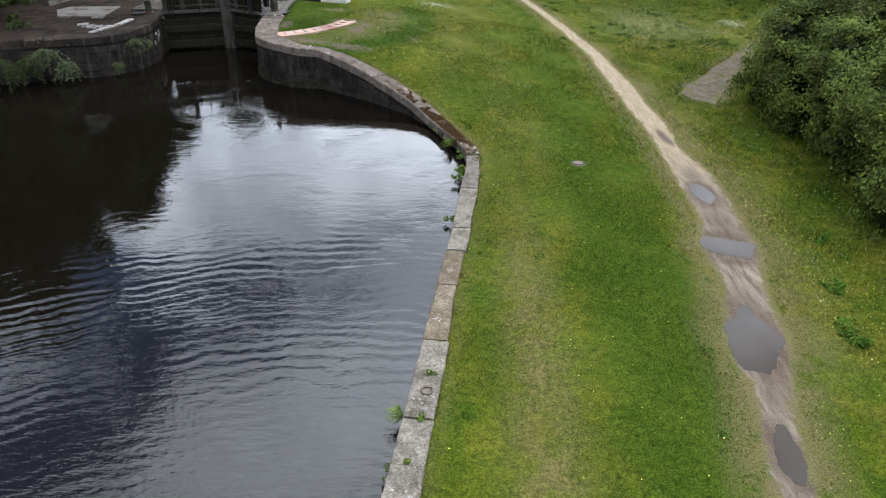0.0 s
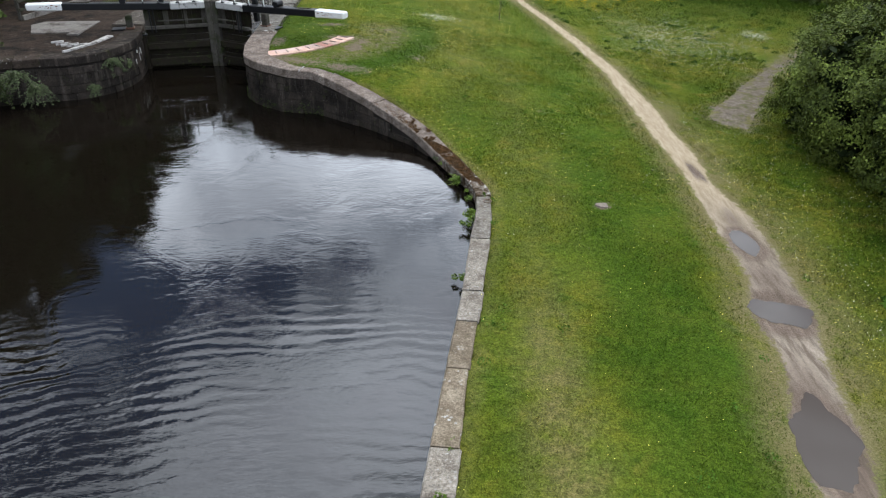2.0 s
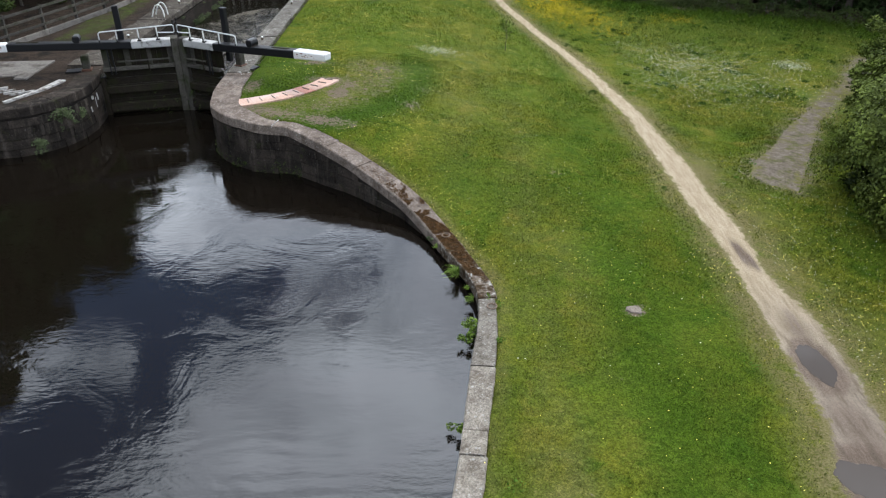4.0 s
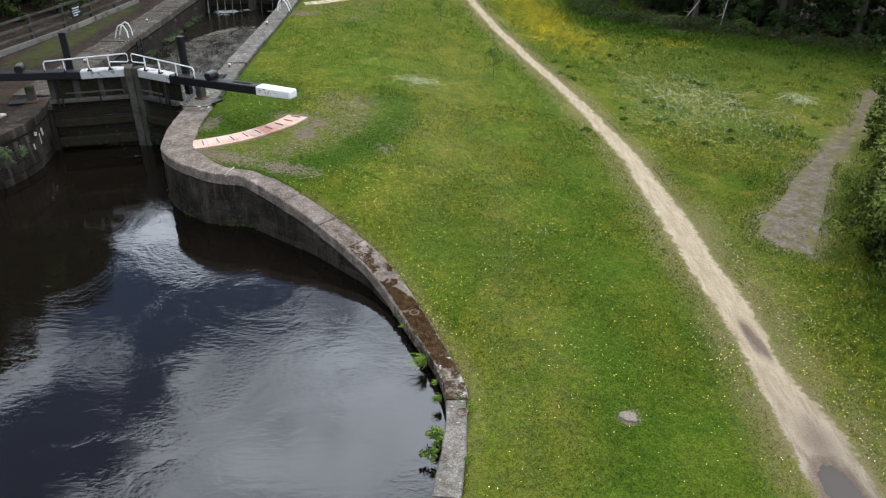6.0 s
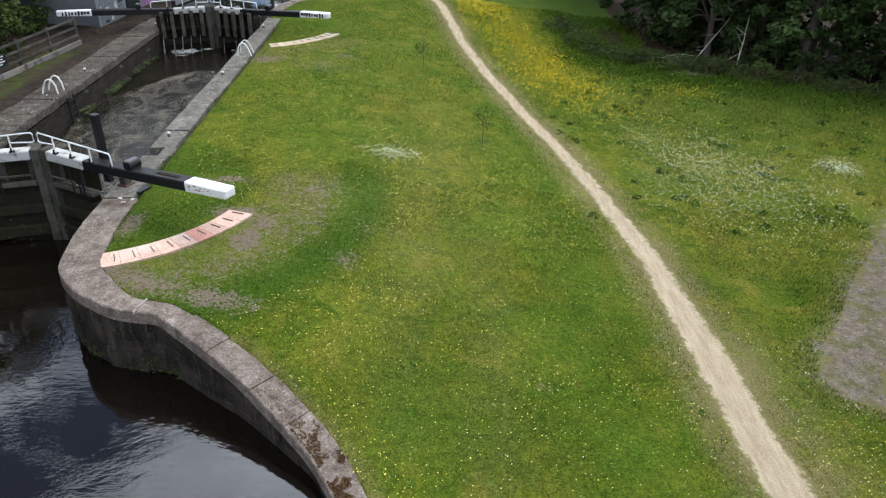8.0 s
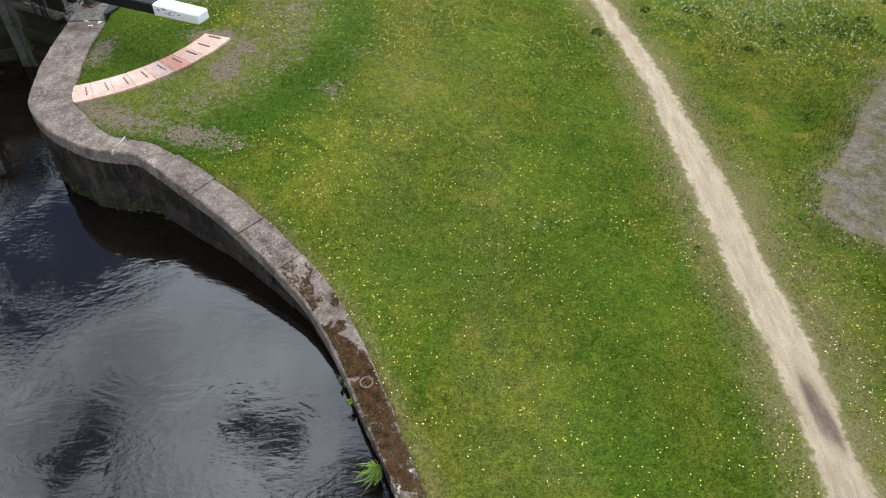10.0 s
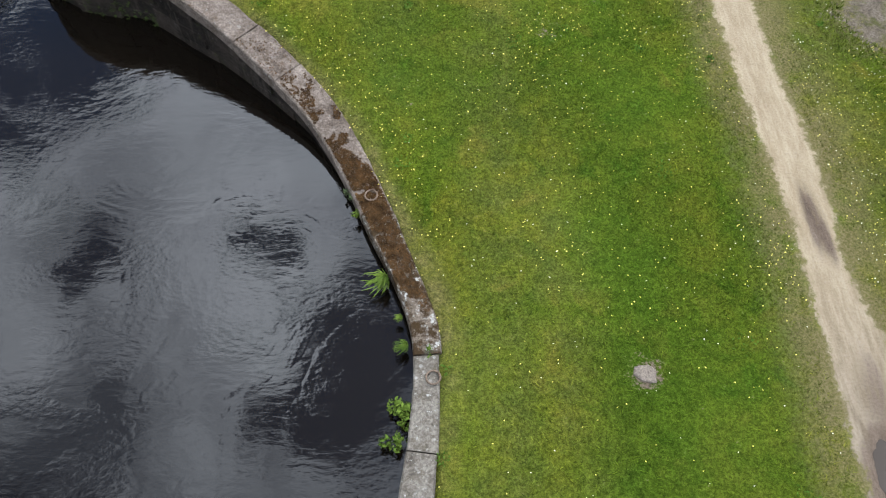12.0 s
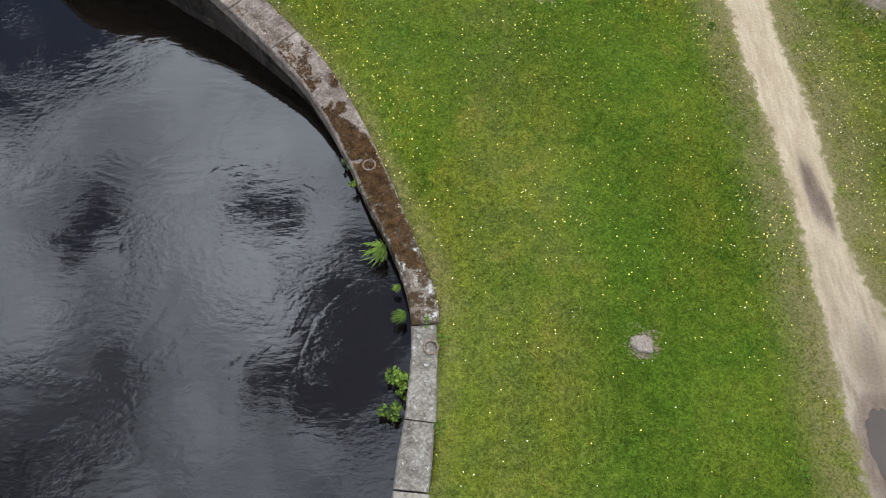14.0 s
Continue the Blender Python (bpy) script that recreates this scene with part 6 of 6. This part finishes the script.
# ---- grass blades and flowers ----
def land_points(rs, n, x0, x1, y0, y1):
    x, y = rs.uniform(x0, x1, n), rs.uniform(y0, y1, n)
    ok = (line_dist(PATH_C, x, y, PATH_C[:, 2]) > 0.12) & ~inside(GRAVEL, x, y)
    for poly in (lower, upper):
        ok &= ~inside(poly, x, y)
    ok &= line_dist(BANK_C, x, y, BANK_C[:, 2]) > rs.uniform(-0.05, 0.04, n) - 0.11 * rs.uniform(0, 1, n) ** 2 * (0.5 + 0.5 * np.sin(3.1 * y + 2 * np.sin(1.7 * x)))
    ok &= (x > -5.7)
    for cy in (27.92, 44.7):
        rr, aa = np.hypot(x + 6.5, y - cy), np.arctan2(y - cy, x + 6.5)
        ok &= ~((rr > 3.2) & (rr < 3.95) & (aa > -1.28) & (aa < -0.3))
    ok &= np.hypot(x - 3.58, y - 16.2) > 0.22
    return x[ok], y[ok]


def blades(name, rs, n, area, mat, label, slim=1.0, fade=None):
    x, y = land_points(rs, n, *area)
    lush_shade, worn, bare, litter = turf_masks(x, y)
    if fade:
        thin = np.clip(np.exp(-((x - fade[0]) / fade[2]) ** 2 - ((y - fade[1]) / fade[3]) ** 2) * 1.15 - 0.08, 0, 1)
    else:
        thin = np.ones(x.shape)
    keep_ = (rs.uniform(0, 1, len(x)) < thin) & (rs.uniform(0, 1, len(x)) > np.maximum(np.maximum(0.85 * smooth((bare - 0.05) / 0.6), litter), 0.4 * worn))
    x, y = x[keep_], y[keep_]
    n = len(x)
    z = ground_height(x, y) - 0.005
    tall = 1 + 2.2 * smooth((y - 41.2 + 0.55 * (x - 8.7)) / 2.5) * smooth((x - 5.5) / 2.0) + 0.5 * smooth((y - 27) / 10) + 0.9 * smooth((x - 6.9) / 1.5) * (0.5 + 0.5 * np.sin(x * 2.3 + np.sin(y * 1.9)) * np.sin(y * 1.3))
    a, h = rs.uniform(0, 2 * np.pi, n), rs.uniform(0.02, 0.05, n) * tall
    w = slim * (0.003 + h * rs.uniform(0.06, 0.12, n))
    lx, ly = rs.normal(scale=0.8, size=n) * h, rs.normal(scale=0.8, size=n) * h
    v = np.stack([np.stack([x - np.cos(a) * w, y - np.sin(a) * w, z], 1), np.stack([x + np.cos(a) * w, y + np.sin(a) * w, z], 1), np.stack([x + lx, y + ly, z + h], 1)], 1).reshape(-1, 3)
    i = np.arange(n) * 3
    ob = raw(name, v.tolist(), np.stack([i, i + 1, i + 2], 1).tolist(), mat)
    lush_shade, worn, bare, litter = turf_masks(x, y)
    for key, val in (("lush_shade", lush_shade), ("worn", worn * 0.75)):
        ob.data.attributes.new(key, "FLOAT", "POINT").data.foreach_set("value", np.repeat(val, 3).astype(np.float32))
    return tagged(ob, label, "grass", kind="stuff")


def flowers(name, rs, x, y, r0, r1, h0, h1, mat, label):
    n = len(x)
    z = ground_height(x, y) + rs.uniform(h0, h1, n)
    r = rs.uniform(r0, r1, n)
    t = rs.uniform(0, 6.28, n)
    vs = []
    for k in range(5):
        a = t + k * 2 * np.pi / 5
        vs.append(np.stack([x + r * np.cos(a), y + r * np.sin(a), z + r * 0.35 * np.sin(a * 1.0 + t)], 1))
    v = np.stack(vs, 1).reshape(-1, 3)
    i = np.arange(n) * 5
    ob = raw(name, v.tolist(), np.stack([i, i + 1, i + 2, i + 3, i + 4], 1).tolist(), mat)
    return tagged(ob, label, "flowers", kind="stuff")


def drift(rs, x, y, n, x0, x1, y0, y1, r):
    """Uneven density from overlapping random clumps."""
    cx, cy, cr, ca = rs.uniform(x0, x1, n), rs.uniform(y0, y1, n), rs.uniform(0.4, 1.0, n) * r, rs.uniform(0.3, 1.0, n)
    d = np.zeros(x.shape)
    for a, b, c, e in zip(cx, cy, cr, ca):
        d = np.maximum(d, e * np.exp(-((x - a) / c) ** 2 - ((y - b) / c) ** 2))
    return d


rs = np.random.RandomState(77)
blades("grass_blades", rs, 430000, (-5.7, 12, 4.5, 30), M_BLADE, "short mown grass blades over the lawn")
blades("lawn_blades", np.random.RandomState(78), 150000, (-3.5, 9.5, 8.0, 30.0), M_BLADE, "fine dense grass blades of the mown lawn", 0.8, (3.0, 16.5, 4.5, 9.0))
blades("meadow_grass", rs, 180000, (-5.7, 21, 30, 53), M_BLADE, "longer meadow grass blades past the lock")

bx, by = land_points(rs, 27000, -4.5, 6.0, 5, 34)
keep = rs.uniform(0, 1, len(bx)) < (1 - smooth((6.6 - np.hypot(bx + 6.4, by - 27.9)) / 0.5)) * np.clip(drift(rs, bx, by, 110, -4.5, 6, 5, 34, 1.3), 0.15, 1) * (0.10 + 0.90 * smooth((by - 13) / 7)) * (1 - 0.6 * np.exp(-((bx - 1.9) / 0.8) ** 2))
x2, y2 = land_points(rs, 110000, 2.2, 12, 35, 53)
k2 = rs.uniform(0, 1, len(x2)) < 0.14 * np.exp(-((x2 - 11.3) / 2.0) ** 2 - ((y2 - 40.2) / 0.9) ** 2) + np.exp(-((x2 - 5.25 - 0.22 * (44 - y2)) / 1.6) ** 2) * (0.26 + 0.40 * drift(rs, x2, y2, 170, 2.2, 12, 35, 53, 0.8)) * smooth((y2 - 35.5) / 5)
x3, y3 = land_points(rs, 15000, -5, 18, 27, 46)
x4, y4 = land_points(rs, 2300, 6.8, 10.5, 5, 22)
flowers("buttercups", rs, np.r_[bx[keep], x4], np.r_[by[keep], y4], 0.005, 0.0098, 0.03, 0.07, M_YELLOW, "tiny yellow buttercups scattered over the grass")
flowers("dandelions", rs, x2[k2], y2[k2], 0.011, 0.019, 0.05, 0.13, M_DANDELION, "yellow flowers thick in the meadow grass")
flowers("meadow_buttercups", rs, x3, y3, 0.006, 0.0105, 0.05, 0.10, M_YELLOW, "fine yellow buttercups through the longer grass")
x5, y5 = land_points(rs, 70000, 6.5, 17, 26, 40)
k5 = rs.uniform(0, 1, len(x5)) < np.exp(-((y5 - 32.2 + 0.3 * (x5 - 9.6)) / 2.9) ** 2) * np.exp(-((x5 - 9.6) / 2.6) ** 2) * (0.22 + 0.5 * drift(rs, x5, y5, 110, 6.5, 17, 26, 40, 1.2))
x6, y6 = land_points(rs, 5200, -1.6, 1.6, 30.0, 32.0)
k6 = rs.uniform(0, 1, len(x6)) < np.exp(-((x6 - 0.0) / 0.6) ** 2 - ((y6 - 30.95) / 0.36) ** 2)
x7, y7 = land_points(rs, 11000, 12, 15.2, 30.5, 34.5)
k7 = rs.uniform(0, 1, len(x7)) < np.exp(-((x7 - 13.12) / 0.42) ** 2 - ((y7 - 32.6) / 0.55) ** 2)
x8, y8 = land_points(rs, 600, -4, 9, 14, 28)
flowers("daisies", rs, np.r_[x5[k5], x6[k6], x7[k7]], np.r_[y5[k5], y6[k6], y7[k7]], 0.0065, 0.0115, 0.05, 0.10, M_DAISY, "white daisies thick in the meadow grass")
x9, y9 = land_points(rs, 1500, 7.0, 10.2, 6, 24)
flowers("lawn_daisies", rs, np.r_[x8, x9], np.r_[y8, y9], 0.005, 0.009, 0.03, 0.06, M_DAISY, "tiny white daisies scattered over the lawn")


def rosettes(rs, n, area, leaves, r, size, mat, name, label):
    cx, cy = land_points(rs, n, *area)
    k = drift(rs, cx, cy, 60, *area, 2.2) > rs.uniform(0.0, 0.9, len(cx))
    cx, cy = cx[k], cy[k]
    c = np.stack([cx, cy, ground_height(cx, cy) + 0.03], 1)
    v, f = leaf_cloud(rs, c, rs.uniform(0.5, 1.2, len(cx)) * r, leaves * len(cx), size, 0.3)
    tagged(raw(name, v.tolist(), f.tolist(), mat), label, "weeds", kind="stuff")


rosettes(rs, 190, (-4.5, 9.5, 6, 30), 40, 0.16, 0.020, M_CLOVER, "clover_tufts", "dark green clover tufts in the mown grass")
rosettes(rs, 330, (5, 18, 28, 47), 60, 0.22, 0.030, M_TUFT, "meadow_tufts", "dark green tufts in the longer meadow grass")

# brown moss cushions on the curved coping
mc = []
for k in range(9000):
    yy = 16.5 + 4.9 * rs.beta(1.5, 2.0)
    p, t, nrm = frame_at(BANK_C, BANK_S, s_at_y(yy))
    q = rs.uniform(0.03, 0.98)
    thick = noise.noise(Vector((p[0] * 3.1, p[1] * 3.1, q * 1.6))) + 0.55 * noise.noise(Vector((p[0] * 9.0, p[1] * 9.0, q * 5.0)))
    need = 0.22 - 0.75 * float(smooth((yy - 16.9) / 0.5)) + 0.36 * float(smooth((yy - 18.9) / 1.2)) + 0.7 * float(smooth((yy - 18.9) / 0.8)) * max(0.0, q - 0.2)
    if thick < need:
        continue
    mc.append((p[0] + nrm[0] * p[2] * q, p[1] + nrm[1] * p[2] * q, bank_z(p[0] + nrm[0] * 0.2, p[1] + nrm[1] * 0.2) + 0.038))
mv, mf = leaf_cloud(rs, np.array(mc), rs.uniform(0.008, 0.024, len(mc)), 9 * len(mc), 0.009, 0.5)
tagged(raw("moss_cushions", mv.tolist(), mf.tolist(), M_MOSS), "dry brown moss cushions on the curved coping", "moss", kind="stuff")
# green growth along the foot of the wall
gc = []
for k in range(130):
    s = s_at_y(22.6) + (BANK_S[-1] - s_at_y(22.6)) * rs.uniform(0, 0.75)
    p, t, nrm = frame_at(BANK_C, BANK_S, s)
    gc.append((p[0] - nrm[0] * 0.02, p[1] - nrm[1] * 0.02, WATER_Z + 0.03 + 0.30 * rs.uniform(0, 1) ** 2))
for k in range(40):
    gc.append((rs.uniform(-10.05, -6.45), 27.84 - 0.5 * abs(rs.uniform(0, 1) - 0.3), WATER_Z + 0.05 + 0.75 * rs.uniform(0, 1) ** 1.6))
gvv, gff = leaf_cloud(rs, np.array(gc), rs.uniform(0.02, 0.07, len(gc)), 14 * len(gc), 0.016, 0.8)
tagged(raw("waterline_growth", gvv.tolist(), gff.tolist(), M_ALGAE), "dull green growth along the wet foot of the wall", "weeds", kind="stuff")


# ---- stones of the walls and copings ----
def coping_run(wall, curve, s_all, s0, s1, lengths, z_of, rs, mat_of):
    s = s0
    while s < s1 - 0.2:
        l = rs.uniform(*lengths(s))
        e = min(s + l, s1)
        if s1 - e < 0.3:
            e = s1
        coping_stone(curve, s_all, s, e, z_of, mat_of((s + e) / 2), wall, rs)
        s = e


M_COPE_DARK = coping_material("dirty_coping", (0.026, 0.020, 0.017), (0.058, 0.046, 0.038), (0.02, 0.02, 0.009), (0.52, 0.65), (0.85, 0.95))
rs = np.random.RandomState(19)
S_MOSS0, S_MOSS1 = s_at_y(16.46), s_at_y(18.4)
JOINTS = (-6.0, -4.9, -3.8, -2.6, -1.5, -0.3, 0.8, 2.0, 3.1, 4.1, 5.1, 6.01, 6.89, 7.86, 8.72, 10.4, 11.65, 12.58, 13.07, 14.52, 15.3, 16.46)
for ya, yb in zip(JOINTS, JOINTS[1:]):
    coping_stone(BANK_C, BANK_S, s_at_y(ya), s_at_y(yb), bank_z, M_COPE_BROWN if 8.5 < ya < 11 else M_COPE_WORN if ya < 13.5 else M_COPE_PALE, wall_right, rs, gap=0.011)
coping_run(wall_right, BANK_C, BANK_S, S_MOSS0, BANK_S[-1], lambda s: (2.2, 2.8) if s < S_MOSS1 + 2.0 else (0.75, 1.25), bank_z, rs, lambda s: M_COPE_MOSS if s < S_MOSS1 else M_COPE)
coping_run(wall_left, LEFT_C, LEFT_S, 0.0, 6.8, lambda s: (0.7, 1.1), lambda x, y: 1.08, rs, lambda s: M_COPE_DARK if s < 0.9 or s > 5 else M_WALL)
face_blocks(wall_right, BANK_C, BANK_S, s_at_y(15.5), BANK_S[-1] - 0.1, bank_z, rs)
face_blocks(wall_left, LEFT_C, LEFT_S, 0.1, 8.0, lambda x, y: 1.06, rs)
for side_x, a, b in ((LX1, 27.32, 46.2), (LX0, 46.2, 28.26)):
    run = np.array([(side_x, yy, 0.64 if side_x == LX1 else 1.05) for yy in np.linspace(a, b, 90)])
    w = bpy.data.objects["wall_chamber_towpath" if side_x == LX1 else "wall_chamber_offside"]
    ss = np.abs(run[:, 1] - run[0, 1])
    if side_x == LX1:
        coping_run(w, run, ss, 0.0, 2.55, lambda s: (0.9, 1.5), lock_z, rs, lambda s: M_COPE_GREY)
        coping_run(w, run, ss, 3.10, ss[-1], lambda s: (0.9, 1.5), lock_z, rs, lambda s: M_COPE_GREY)
        part("recess_stone", boxed(LX1 + 0.36, LX1 + 0.70, 29.875, 30.415, 0.86, 1.13, 0.02), M_COPE_GREY, w)
        # Black slab on the notch's floor, its darkness put into the colour.
        part("recess_cover", boxed(LX1 + 0.0, LX1 + 0.355, 29.875, 30.415, 0.845, 0.88, 0.01), M_BLACK, w, "black floor painting the shade of a notch in the coping")
    else:
        coping_run(w, run, ss, 0.0, ss[-1], lambda s: (0.5, 0.95), lock_z, rs, lambda s: M_COPE_SOOT)
run, ss = UPPER_BANK, np.r_[0, np.cumsum(np.linalg.norm(np.diff(UPPER_BANK[:, :2], axis=0), axis=1))]
wall_upper = tagged(wall_strip("wall_upper_pound", run, ss, 1.0, 12.0, bank_z, M_MORTAR), "low stone edge of the upper pound", "wall", kind="structure")
coping_run(wall_upper, run, ss, 1.0, 12.0, lambda s: (0.8, 1.2), bank_z, rs, lambda s: M_COPE)
for k, (s, z, w, h) in enumerate(((1.55, 0.62, 0.10, 0.22), (1.75, 0.50, 0.05, 0.30), (1.95, 0.70, 0.14, 0.10), (2.15, 0.42, 0.06, 0.16), (2.6, 0.55, 0.05, 0.12))):
    p, t, nrm = frame_at(LEFT_C, LEFT_S, s)
    m = Matrix.LocRotScale((p[0] - nrm[0] * 0.034, p[1] - nrm[1] * 0.034, z), Euler((0, 0.2 * (k % 3 - 1), math.atan2(-nrm[0], nrm[1]))), None)
    part("paint_streak", boxed(-w / 2, w / 2, -0.004, 0.004, -h / 2, h / 2, 0.003, m=m), M_GREYWHITE, wall_left, "white paint streak on the dark wall")


def paper_scrap(x, y, turn, seed):
    r2 = np.random.RandomState(seed)
    bm = bmesh.new()
    g = [[bm.verts.new((0.05 * i - 0.05, 0.035 * j - 0.035, 0.004 + abs(r2.normal(0, 0.014)))) for j in range(3)] for i in range(3)]
    for i in range(2):
        for j in range(2):
            bm.faces.new((g[i][j], g[i + 1][j], g[i + 1][j + 1], g[i][j + 1]))
    bmesh.ops.solidify(bm, geom=bm.faces[:], thickness=0.002)
    ob = link_bm("paper_scrap", bm, M_WHITE)
    ob.matrix_world = pose(x, y, 1.142, 0, 0, turn)
    tagged(ob, "crumpled white scrap lying by the gate's heel", "litter", "scraps by the gate")


for k, (x, y, t) in enumerate(((-5.8, 27.05, 20), (-5.65, 27.2, 75), (-5.95, 27.25, 140))):
    paper_scrap(x, y, t, k)
mj = link_bm("mortar_joint", boxed(-0.24, 0.22, -0.011, 0.011, -0.05, 0.010, 0.003), M_WORNWHITE, wall_right)
mj.matrix_basis = pose(-4.08, 23.04, bank_z(-4.08, 23.04) + 0.045, 0, 0, 78)
